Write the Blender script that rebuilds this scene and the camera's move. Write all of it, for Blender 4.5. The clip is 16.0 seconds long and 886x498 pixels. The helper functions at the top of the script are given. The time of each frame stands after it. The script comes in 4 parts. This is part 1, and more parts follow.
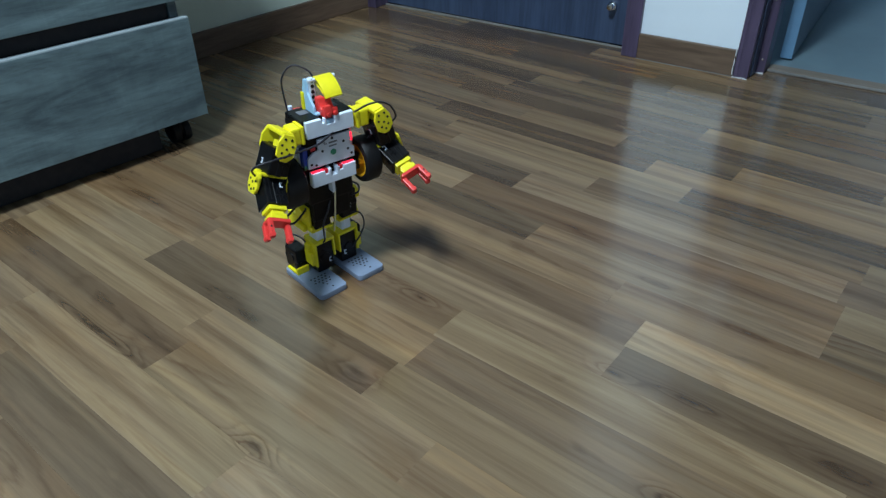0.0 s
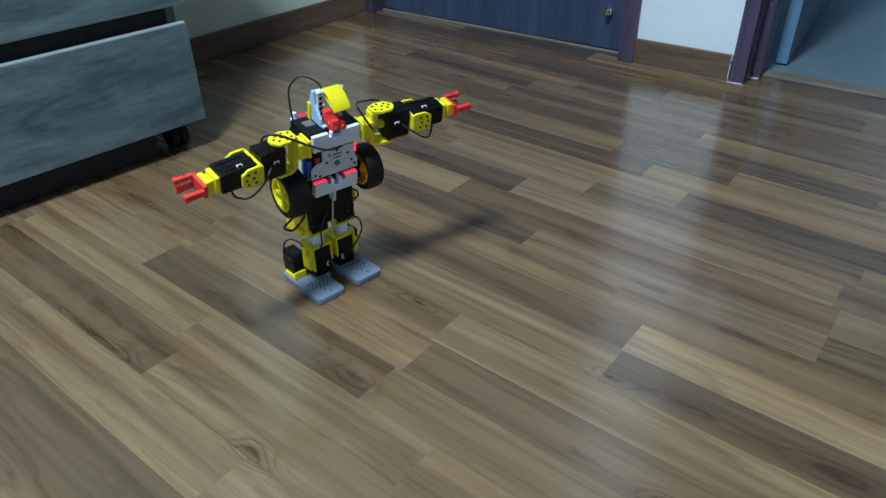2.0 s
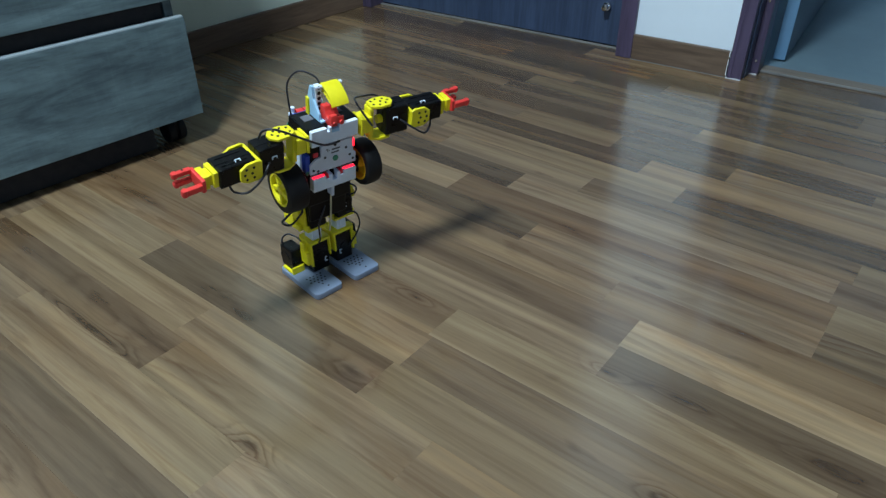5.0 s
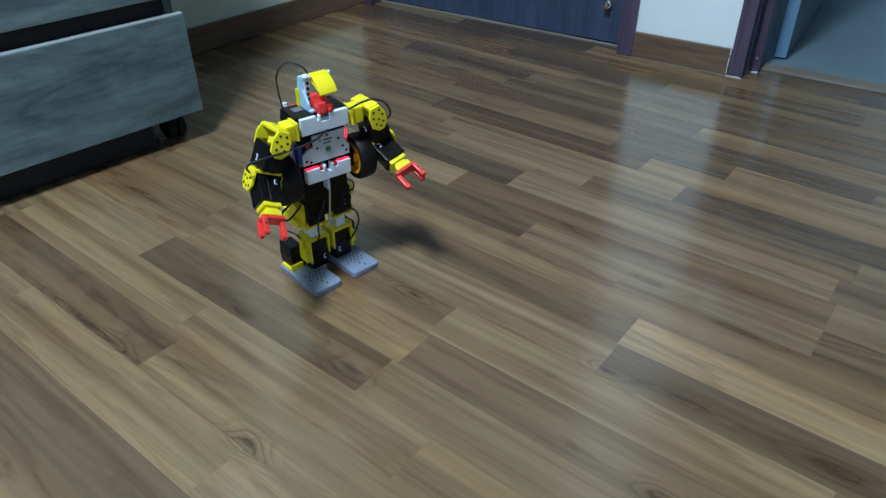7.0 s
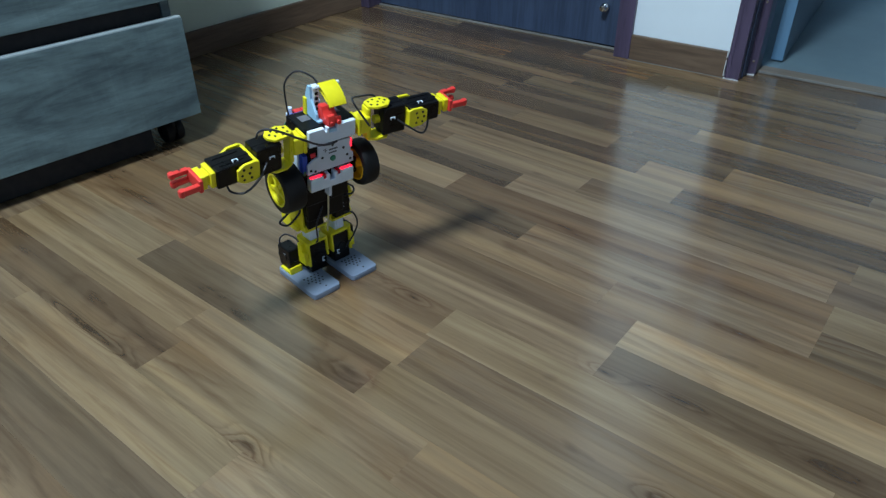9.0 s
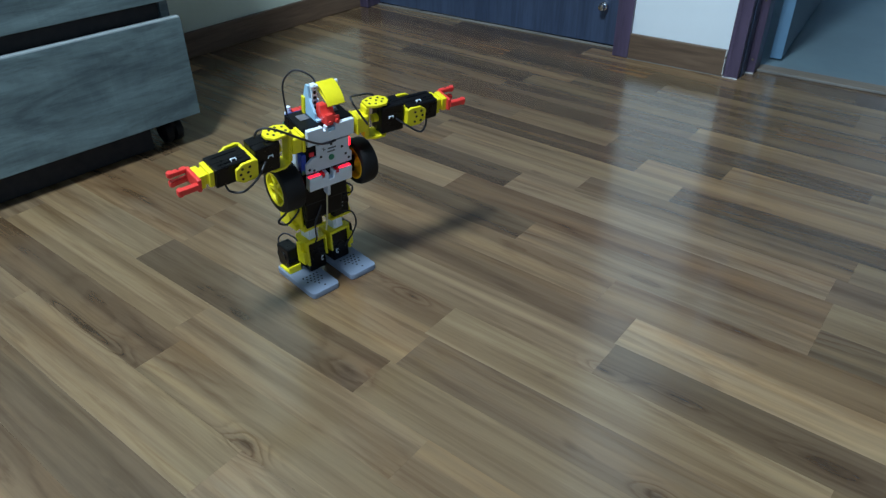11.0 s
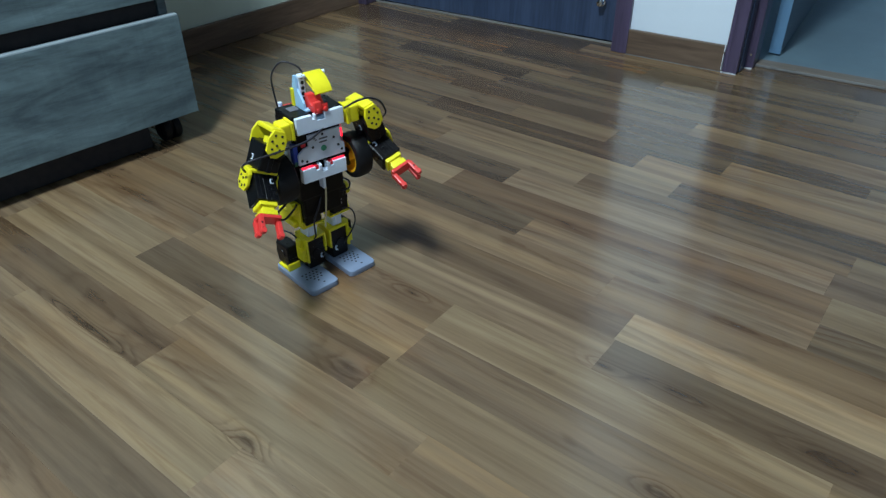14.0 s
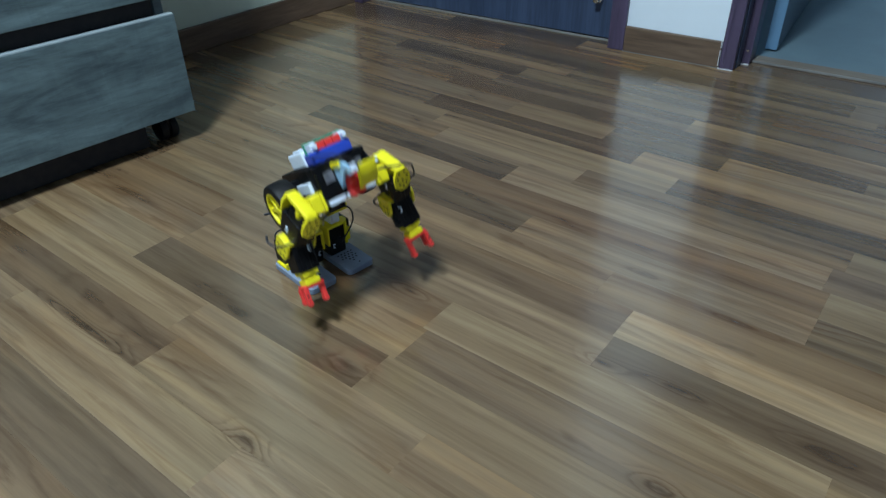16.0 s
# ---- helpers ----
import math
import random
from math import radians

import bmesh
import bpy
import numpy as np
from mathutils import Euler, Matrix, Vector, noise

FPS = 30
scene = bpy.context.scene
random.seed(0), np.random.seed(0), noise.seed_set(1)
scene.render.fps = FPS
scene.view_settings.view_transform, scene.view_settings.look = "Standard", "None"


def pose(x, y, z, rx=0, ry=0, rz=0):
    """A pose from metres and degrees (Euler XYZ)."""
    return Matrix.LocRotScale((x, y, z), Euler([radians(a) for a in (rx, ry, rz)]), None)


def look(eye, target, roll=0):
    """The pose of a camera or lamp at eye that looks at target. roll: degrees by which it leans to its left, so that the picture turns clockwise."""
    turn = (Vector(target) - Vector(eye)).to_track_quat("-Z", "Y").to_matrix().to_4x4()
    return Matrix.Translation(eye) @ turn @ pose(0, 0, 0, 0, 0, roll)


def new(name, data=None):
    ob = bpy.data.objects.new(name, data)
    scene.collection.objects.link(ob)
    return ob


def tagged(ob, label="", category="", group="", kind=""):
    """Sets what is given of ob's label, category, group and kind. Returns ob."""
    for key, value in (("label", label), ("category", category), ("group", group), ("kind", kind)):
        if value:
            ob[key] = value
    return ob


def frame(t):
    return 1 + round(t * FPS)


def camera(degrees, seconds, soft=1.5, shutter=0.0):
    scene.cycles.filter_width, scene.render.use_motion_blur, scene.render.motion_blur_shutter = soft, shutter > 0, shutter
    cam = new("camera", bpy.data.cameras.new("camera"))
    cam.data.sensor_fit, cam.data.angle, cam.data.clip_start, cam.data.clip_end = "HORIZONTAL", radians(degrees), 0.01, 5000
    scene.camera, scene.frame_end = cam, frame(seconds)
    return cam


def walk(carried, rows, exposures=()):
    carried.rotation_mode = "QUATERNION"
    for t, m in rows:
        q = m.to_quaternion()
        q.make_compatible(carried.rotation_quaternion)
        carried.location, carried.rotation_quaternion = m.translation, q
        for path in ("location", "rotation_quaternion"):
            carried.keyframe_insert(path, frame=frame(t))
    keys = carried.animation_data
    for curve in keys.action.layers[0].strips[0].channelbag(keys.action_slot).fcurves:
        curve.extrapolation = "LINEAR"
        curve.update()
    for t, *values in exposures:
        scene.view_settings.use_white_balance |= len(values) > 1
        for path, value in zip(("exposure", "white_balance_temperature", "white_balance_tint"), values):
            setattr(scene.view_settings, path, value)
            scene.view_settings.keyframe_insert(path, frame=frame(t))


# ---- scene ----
import itertools


def cam_pose(x, y, z, tilt, roll, yaw):
    return pose(x, y, z, tilt, 0, yaw) @ pose(0, 0, 0, 0, 0, roll)


# seconds, eye, tilt from straight down, roll, yaw
PATH = [
    (0.0, -0.0006, -0.0002, 0.6483, 55.922, -0.823, 39.108),
    (0.5, -0.0025, -0.0019, 0.6493, 55.985, -0.578, 38.945),
    (1.0, -0.0015, -0.0016, 0.6502, 56.119, -0.702, 38.996),
    (1.5, -0.0002, -0.0024, 0.6498, 56.199, -0.709, 38.890),
    (2.0, 0.0008, -0.0018, 0.6505, 56.249, -0.710, 38.839),
    (2.5, 0.0010, -0.0008, 0.6505, 56.125, -0.791, 39.072),
    (3.0, -0.0007, -0.0004, 0.6495, 55.896, -0.861, 39.142),
    (3.5, -0.0000, -0.0000, 0.6500, 55.832, -0.578, 39.123),
    (4.0, -0.0019, -0.0032, 0.6504, 55.888, -0.382, 38.608),
    (6.5, 0.0024, -0.0017, 0.6509, 55.790, -0.434, 38.536),
    (7.0, 0.0016, -0.0008, 0.6502, 55.673, -0.347, 38.648),
    (7.5, 0.0028, -0.0022, 0.6493, 55.815, -0.522, 38.506),
    (8.0, 0.0022, -0.0023, 0.6517, 55.816, -0.482, 38.440),
    (8.5, 0.0011, -0.0023, 0.6503, 55.914, -0.418, 38.448),
    (9.0, 0.0014, -0.0024, 0.6505, 55.906, -0.350, 38.425),
    (11.5, 0.0043, -0.0025, 0.6488, 55.922, -0.595, 38.406),
    (12.0, 0.0027, -0.0036, 0.6505, 55.895, -0.561, 38.273),
    (12.5, 0.0046, -0.0028, 0.6517, 55.877, -0.650, 38.459),
    (13.0, 0.0033, -0.0023, 0.6491, 55.699, -0.690, 38.427),
    (13.5, 0.0028, -0.0022, 0.6486, 55.563, -0.912, 38.541),
    (14.0, 0.0054, -0.0026, 0.6485, 55.694, -0.796, 38.429),
    (14.5, 0.0062, -0.0024, 0.6481, 55.736, -0.955, 38.353),
    (15.0, 0.0061, -0.0033, 0.6469, 55.798, -1.104, 38.244),
    (15.5, 0.0064, -0.0029, 0.6486, 55.792, -1.076, 38.382),
    (16.0, 0.0053, -0.0027, 0.6474, 55.567, -1.082, 38.237),
]
cam = camera(63.921, 16.0, soft=1.35, shutter=0.5)
walk(cam, [(t, cam_pose(*v)) for t, *v in PATH], exposures=[(0.0, 0.0), (16.0, 0.0)])

# ---- light ----
world = bpy.data.worlds.new("world")
scene.world = world
world.use_nodes = True
sky = world.node_tree.nodes.new("ShaderNodeTexSky")
sky.sky_type, sky.sun_disc = "NISHITA", False
sky.sun_elevation, sky.sun_rotation = radians(40), radians(200)
world.node_tree.nodes["Background"].inputs["Strength"].default_value = 0.10
world.node_tree.links.new(sky.outputs[0], world.node_tree.nodes["Background"].inputs["Color"])


def area_lamp(name, m, sx, sy, power, colour, shape="RECTANGLE"):
    data = bpy.data.lights.new(name, "AREA")
    data.shape, data.size, data.size_y, data.energy, data.color = shape, sx, sy, power, colour
    ob = new(name, data)
    ob.matrix_world = m
    return ob


CEIL = 2.55
LAMP_AT = (-0.56, -0.30, CEIL - 0.10)
area_lamp("ceiling_lamp_glow", pose(LAMP_AT[0], LAMP_AT[1], LAMP_AT[2]), 0.44, 0.44, 88, (0.772, 0.975, 1.11), "DISK")
# added bluish fill, as from an assumed window behind the camera
area_lamp("window_fill", look((1.00, -1.94, 1.55), (-0.1, 0.6, 0.6)), 1.5, 1.1, 12, (0.36, 0.64, 1.0))
# added bluish lamp inside the next room; no window is built for it
area_lamp("next_room_fill", look((-0.84, 2.98, 1.7), (0.15, 2.2, 0.1)), 0.5, 0.7, 2.0, (0.40, 0.70, 1.0))


# ---- materials ----
class Nodes:
    """A small writer of node trees."""

    def __init__(self, name):
        self.mat = bpy.data.materials.new(name)
        self.mat.use_nodes = True
        self.nt = self.mat.node_tree
        self.bsdf = self.nt.nodes["Principled BSDF"]

    def add(self, kind, **values):
        n = self.nt.nodes.new("ShaderNode" + kind)
        for k, v in values.items():
            if k in n.inputs:
                self.put(v, n.inputs[k])
        return n

    def put(self, v, socket):
        if isinstance(v, bpy.types.NodeSocket):
            self.nt.links.new(v, socket)
        else:
            socket.default_value = v

    def coords(self, scale=(1, 1, 1), space="Object", shift=None):
        tc = self.nt.nodes.new("ShaderNodeTexCoord")
        mp = self.nt.nodes.new("ShaderNodeMapping")
        self.nt.links.new(tc.outputs[space], mp.inputs["Vector"])
        mp.inputs["Scale"].default_value = scale
        if shift is not None:
            self.nt.links.new(shift, mp.inputs["Location"])
        return mp.outputs["Vector"]

    def noise(self, vec, scale, detail=4.0, rough=0.55, distort=0.0):
        n = self.nt.nodes.new("ShaderNodeTexNoise")
        self.nt.links.new(vec, n.inputs["Vector"])
        n.inputs["Scale"].default_value = scale
        n.inputs["Detail"].default_value = detail
        n.inputs["Roughness"].default_value = rough
        n.inputs["Distortion"].default_value = distort
        return n.outputs["Fac"]

    def ramp(self, fac, stops):
        r = self.nt.nodes.new("ShaderNodeValToRGB")
        self.nt.links.new(fac, r.inputs["Fac"])
        els = r.color_ramp.elements
        while len(els) < len(stops):
            els.new(0.5)
        for e, (p, c) in zip(els, stops):
            e.position = p
            e.color = (*c, 1) if len(c) == 3 else c
        return r.outputs["Color"]

    def mix(self, fac, a, b, blend="MIX"):
        m = self.nt.nodes.new("ShaderNodeMix")
        m.data_type, m.blend_type = "RGBA", blend
        self.put(fac, m.inputs[0])
        self.put(a, m.inputs[6])
        self.put(b, m.inputs[7])
        return m.outputs[2]

    def math(self, op, a, b=0.0):
        m = self.nt.nodes.new("ShaderNodeMath")
        m.operation = op
        self.put(a, m.inputs[0])
        self.put(b, m.inputs[1])
        return m.outputs[0]

    def bump(self, height, strength=0.2, distance=0.001):
        b = self.nt.nodes.new("ShaderNodeBump")
        b.inputs["Strength"].default_value = strength
        b.inputs["Distance"].default_value = distance
        self.nt.links.new(height, b.inputs["Height"])
        self.nt.links.new(b.outputs["Normal"], self.bsdf.inputs["Normal"])

    def set(self, **values):
        for k, v in values.items():
            self.put(v, self.bsdf.inputs[k.replace("_", " ")])
        return self.mat


def grey(v):
    return (v, v, v)


def plastic(name, colour, rough=0.42, wear=0.10, spec=0.5):
    n = Nodes(name)
    v = n.coords()
    a = n.noise(v, 60, 3)
    b = n.noise(v, 900, 2)
    dark = tuple(c * (1 - wear * 2) for c in colour)
    n.bump(b, 0.08, 0.0004)
    rr = n.ramp(a, [(0.3, grey(rough - 0.08)), (0.75, grey(rough + 0.1))])
    return n.set(Base_Color=n.ramp(a, [(0.25, dark), (0.6, colour)]), Roughness=rr, Specular_IOR_Level=spec)


# knots in the floor: place, half length, half width, strength
KNOTS = [
    (-0.524, 0.291, 0.026, 0.012, 1.0), (-0.885, 0.288, 0.080, 0.007, 0.9), (-0.800, 0.302, 0.030, 0.016, 0.4), (-0.516, 0.450, 0.034, 0.018, 0.6),
    (-0.161, 0.667, 0.045, 0.008, 0.8), (0.016, 0.670, 0.045, 0.013, 0.7), (-0.250, 0.656, 0.026, 0.008, 0.7), (-0.556, 0.625, 0.035, 0.009, 0.7),
    (-0.115, 0.518, 0.024, 0.012, 0.8), (-0.383, 0.498, 0.060, 0.014, 0.25), (-0.773, 0.450, 0.070, 0.016, 0.35), (-0.292, 0.867, 0.035, 0.008, 0.6),
    (-0.144, 0.838, 0.050, 0.006, 0.6), (-0.600, 0.165, 0.060, 0.020, 0.3),
]


def wood_floor():
    n = Nodes("laminate_oak")
    info = n.nt.nodes.new("ShaderNodeObjectInfo")
    sep = n.nt.nodes.new("ShaderNodeSeparateColor")
    n.nt.links.new(info.outputs["Color"], sep.inputs[0])
    tone = sep.outputs[0]
    comb = n.nt.nodes.new("ShaderNodeCombineXYZ")
    for i, k in enumerate((37.0, 23.0, 11.0)):
        n.nt.links.new(n.math("MULTIPLY", info.outputs["Random"], k), comb.inputs[i])
    shift = comb.outputs[0]
    # knots push the growth rings aside
    place = n.nt.nodes.new("ShaderNodeNewGeometry").outputs["Position"]
    swell, core = 0.0, 0.0
    for x, y, lx, ly, power in KNOTS:
        off = n.nt.nodes.new("ShaderNodeVectorMath")
        off.operation = "SUBTRACT"
        n.nt.links.new(place, off.inputs[0])
        off.inputs[1].default_value = (x, y, 0)
        size = n.nt.nodes.new("ShaderNodeVectorMath")
        size.operation = "MULTIPLY"
        n.nt.links.new(off.outputs[0], size.inputs[0])
        size.inputs[1].default_value = (1 / lx, 1 / ly, 0)
        dot = n.nt.nodes.new("ShaderNodeVectorMath")
        dot.operation = "DOT_PRODUCT"
        n.nt.links.new(size.outputs[0], dot.inputs[0])
        n.nt.links.new(size.outputs[0], dot.inputs[1])
        d2 = dot.outputs["Value"]
        swell = n.math("ADD", swell, n.math("MULTIPLY", n.math("EXPONENT", n.math("MULTIPLY", d2, -0.45)), 0.30 * power))
        core = n.math("ADD", core, n.math("MULTIPLY", n.math("EXPONENT", n.math("MULTIPLY", d2, -2.2)), power))
    # growth rings: level lines of a long, slowly bending field
    field = n.math("ADD", n.noise(n.coords((1.5, 9.0, 1.0), shift=shift), 1.0, 2.0, 0.45, 0.5), swell)
    fray = n.noise(n.coords((16.0, 110.0, 1.0), shift=shift), 1.0, 4, 0.65)
    level = n.math("ADD", n.math("MULTIPLY", field, 10.0), n.math("MULTIPLY", fray, 0.9))
    saw = n.math("FRACT", level)
    rings = n.ramp(saw, [(0.0, grey(0.15)), (0.45, grey(0.25)), (0.80, grey(1.0)), (1.0, grey(0.15))])
    patch = n.noise(n.coords((2.4, 14.0, 1.0), shift=shift), 1.0, 3, 0.5, 0.6)
    band = n.noise(n.coords((0.9, 30.0, 1.0), shift=shift), 1.0, 2, 0.5, 0.3)
    streak = n.noise(n.coords((3.5, 75.0, 1.0), shift=shift), 1.0, 4, 0.65, 0.4)
    fine = n.noise(n.coords((12.0, 260.0, 1.0), shift=shift), 1.0, 4, 0.7)
    base = n.mix(tone, (0.072, 0.047, 0.030, 1), (0.334, 0.231, 0.138, 1))
    hue = n.math("FRACT", n.math("MULTIPLY", info.outputs["Random"], 7.31))
    base = n.mix(1.0, base, n.ramp(hue, [(0.0, (1.08, 0.98, 0.88)), (0.5, (1.0, 1.0, 0.96)), (1.0, (1.00, 0.99, 1.00))]), "MULTIPLY")
    # some stretches redder, some greener
    drift = n.noise(n.coords((2.2, 7.0, 1.0), shift=shift), 1.0, 2, 0.5, 0.5)
    base = n.mix(1.0, base, n.ramp(drift, [(0.32, (0.97, 1.0, 0.98)), (0.55, (1.0, 1.0, 1.0)), (0.72, (1.09, 1.0, 0.88))]), "MULTIPLY")
    shown = n.math("MAXIMUM", n.ramp(patch, [(0.44, grey(0.04)), (0.68, grey(0.75))]), n.math("MINIMUM", n.math("MULTIPLY", swell, 5.0), 0.9))
    c = n.mix(n.math("MULTIPLY", rings, shown), base, n.mix(1.0, base, (0.56, 0.48, 0.42, 1), "MULTIPLY"))
    c = n.mix(n.ramp(band, [(0.36, grey(0.70)), (0.52, grey(0.0))]), c, n.mix(1.0, c, (0.66, 0.61, 0.57, 1), "MULTIPLY"))
    c = n.mix(n.ramp(band, [(0.52, grey(0.0)), (0.68, grey(0.85))]), c, n.mix(1.0, c, (1.30, 1.25, 1.15, 1), "MULTIPLY"))
    c = n.mix(n.ramp(streak, [(0.46, grey(0.0)), (0.68, grey(0.75))]), c, n.mix(1.0, c, (0.66, 0.61, 0.57, 1), "MULTIPLY"))
    c = n.mix(n.ramp(fine, [(0.42, grey(0)), (0.70, grey(0.28))]), c, n.mix(1.0, c, (0.66, 0.61, 0.58, 1), "MULTIPLY"))
    # dark hearts of the knots and rare small specks
    ragged = n.math("MULTIPLY", core, n.ramp(n.noise(n.coords((30.0, 110.0, 1.0)), 1.0, 3, 0.6), [(0.34, grey(0.25)), (0.58, grey(1.0))]))
    c = n.mix(n.ramp(ragged, [(0.12, grey(0)), (0.75, grey(0.80))]), c, n.mix(1.0, c, (0.38, 0.33, 0.31, 1), "MULTIPLY"))
    spot = n.noise(n.coords((9.0, 34.0, 1.0), shift=shift), 1.0, 1.5, 0.4, 0.5)
    c = n.mix(n.ramp(spot, [(0.73, grey(0)), (0.84, grey(0.75))]), c, n.mix(1.0, c, (0.42, 0.36, 0.33, 1), "MULTIPLY"))
    smudge = n.noise(n.coords((5, 5, 5)), 1.0, 5, 0.6)
    n.bump(fine, 0.05, 0.0003)
    return n.set(Base_Color=c, Roughness=n.ramp(smudge, [(0.3, grey(0.17)), (0.75, grey(0.25))]), Specular_IOR_Level=0.95, Coat_Weight=0.30, Coat_Roughness=0.13)


def grain_wood(name, light, dark, stretch, rough, strength=0.25):
    n = Nodes(name)
    broad = n.noise(n.coords(tuple(s * 0.35 for s in stretch)), 1.0, 4, 0.6, 0.8)
    fine = n.noise(n.coords(tuple(s * 2.2 for s in stretch)), 1.0, 5, 0.65)
    c = n.mix(n.ramp(broad, [(0.34, grey(0)), (0.66, grey(1))]), (*dark, 1), (*light, 1))
    c = n.mix(n.ramp(fine, [(0.45, grey(0)), (0.72, grey(0.8))]), c, n.mix(1.0, c, (0.62, 0.62, 0.62, 1), "MULTIPLY"))
    n.bump(fine, strength, 0.001)
    return n.set(Base_Color=c, Roughness=rough)


def rustic_veneer():
    """Weathered grey oak, its grain along y: broad pale and dark stretches, saw marks across, short dark pores."""
    n = Nodes("grey_oak_veneer")
    broad = n.noise(n.coords((20, 3.5, 14)), 1.0, 4, 0.6, 1.4)
    blot = n.noise(n.coords((14, 9.0, 14)), 1.0, 4, 0.6, 0.6)
    grain = n.noise(n.coords((120, 11.0, 95)), 1.0, 5, 0.7, 0.5)
    pores = n.noise(n.coords((300, 26.0, 240)), 1.0, 3, 0.7)
    saw = n.noise(n.coords((20, 160.0, 8)), 1.0, 2, 0.6)
    c = n.mix(n.ramp(broad, [(0.34, grey(0)), (0.64, grey(1))]), (0.066, 0.098, 0.110, 1), (0.128, 0.186, 0.202, 1))
    c = n.mix(n.ramp(blot, [(0.34, grey(0.75)), (0.56, grey(0))]), c, n.mix(1.0, c, (0.66, 0.68, 0.72, 1), "MULTIPLY"))
    c = n.mix(n.ramp(grain, [(0.42, grey(0)), (0.66, grey(0.85))]), c, n.mix(1.0, c, (0.60, 0.61, 0.64, 1), "MULTIPLY"))
    c = n.mix(n.ramp(pores, [(0.58, grey(0)), (0.74, grey(0.6))]), c, n.mix(1.0, c, (0.50, 0.50, 0.52, 1), "MULTIPLY"))
    c = n.mix(n.ramp(saw, [(0.52, grey(0)), (0.72, grey(0.28))]), c, n.mix(1.0, c, (1.35, 1.34, 1.30, 1), "MULTIPLY"))
    n.bump(grain, 0.3, 0.001)
    return n.set(Base_Color=c, Roughness=0.50)


def painted(name, colour, rough=0.6, mottled=0.06):
    n = Nodes(name)
    v = n.coords()
    a = n.noise(v, 4, 5, 0.6)
    b = n.noise(v, 350, 3)
    dark = tuple(c * (1 - mottled * 2) for c in colour)
    n.bump(b, 0.15, 0.0006)
    return n.set(Base_Color=n.ramp(a, [(0.3, dark), (0.65, colour)]), Roughness=rough)


def glow(name, colour, strength):
    n = Nodes(name)
    return n.set(Base_Color=(*colour, 1), Emission_Color=(*colour, 1), Emission_Strength=strength)


def metal(name, colour, rough=0.25):
    n = Nodes(name)
    a = n.noise(n.coords(), 120, 3)
    return n.set(Base_Color=(*colour, 1), Metallic=1.0, Roughness=n.ramp(a, [(0.3, grey(rough * 0.7)), (0.7, grey(rough * 1.4))]))


M_FLOOR = wood_floor()
M_WALL = painted("wall_paint", (0.80, 0.88, 0.96), 0.62, 0.03)
M_WALL_LEFT = painted("wall_paint_cream", (0.74, 0.84, 0.74), 0.65, 0.04)
# mid-grey, so that the unseen ceiling throws less light back
M_CEIL = painted("low_bounce_ceiling_grey", (0.42, 0.42, 0.42), 0.8, 0.02)
# colour of the unseen walls, set dark so they bounce little light
M_WALL_BACK = painted("low_bounce_wall_taupe", (0.16, 0.155, 0.15), 0.7, 0.05)
M_SKIRT = grain_wood("skirting_wood", (0.190, 0.125, 0.085), (0.110, 0.070, 0.048), (6, 6, 90), 0.38)
M_FRAME = grain_wood("door_frame_wood", (0.094, 0.070, 0.128), (0.056, 0.042, 0.078), (60, 60, 5), 0.36)
M_DOOR = grain_wood("dark_door_veneer", (0.054, 0.082, 0.150), (0.032, 0.050, 0.096), (55, 55, 4), 0.36, 0.15)
M_LEAF = grain_wood("grey_door_laminate", (0.085, 0.150, 0.220), (0.060, 0.108, 0.165), (40, 40, 4), 0.45, 0.1)
M_LEAF_EDGE_LIT = painted("lit_blue_door_edge", (0.14, 0.28, 0.44), 0.45, 0.08)
M_CAB = rustic_veneer()
M_CAB_EDGE = plastic("pale_edge_band", (0.30, 0.35, 0.38), 0.42, 0.06)
M_SHADE_BLACK = plastic("shade_black", (0.007, 0.007, 0.010), 0.7)
M_TILE = painted("grey_tile", (0.18, 0.270, 0.320), 0.38, 0.10)
M_THRESH = grain_wood("threshold_wood", (0.30, 0.25, 0.20), (0.20, 0.16, 0.125), (5, 90, 90), 0.45)
M_SEAL = painted("white_sealant", (0.24, 0.23, 0.22), 0.6, 0.25)
M_CHIP = painted("white_filler", (0.70, 0.71, 0.74), 0.7, 0.08)
M_CHROME = metal("chrome", (0.75, 0.76, 0.78), 0.16)
M_RUBBER = plastic("black_rubber", (0.005, 0.005, 0.006), 0.55, 0.1, 0.25)


# ---- mesh helpers ----
def mesh_of(name, bm, material):
    me = bpy.data.meshes.new(name)
    bm.to_mesh(me)
    bm.free()
    for m in material if isinstance(material, (list, tuple)) else (material,):
        me.materials.append(m)
    return me


def part(name, bm, material, parent=None, label="", m=None):
    ob = new(name, mesh_of(name, bm, material))
    if parent is not None:
        ob.parent = parent
    if m is not None:
        ob.matrix_local = m
    if label:
        ob["label"] = label
    return ob


def box(bm, x0, x1, y0, y1, z0, z1, bevel=0.0, seg=2, m=None):
    """A box between the given bounds, its edges rounded, added to bm."""
    b = bmesh.new()
    bmesh.ops.create_cube(b, size=1)
    for v in b.verts:
        v.co = Vector(((x0 + x1) / 2 + v.co.x * (x1 - x0), (y0 + y1) / 2 + v.co.y * (y1 - y0), (z0 + z1) / 2 + v.co.z * (z1 - z0)))
    if bevel:
        bmesh.ops.bevel(b, geom=b.edges[:], offset=bevel, segments=seg, profile=0.6, affect="EDGES")
    return merge(bm, b, m)


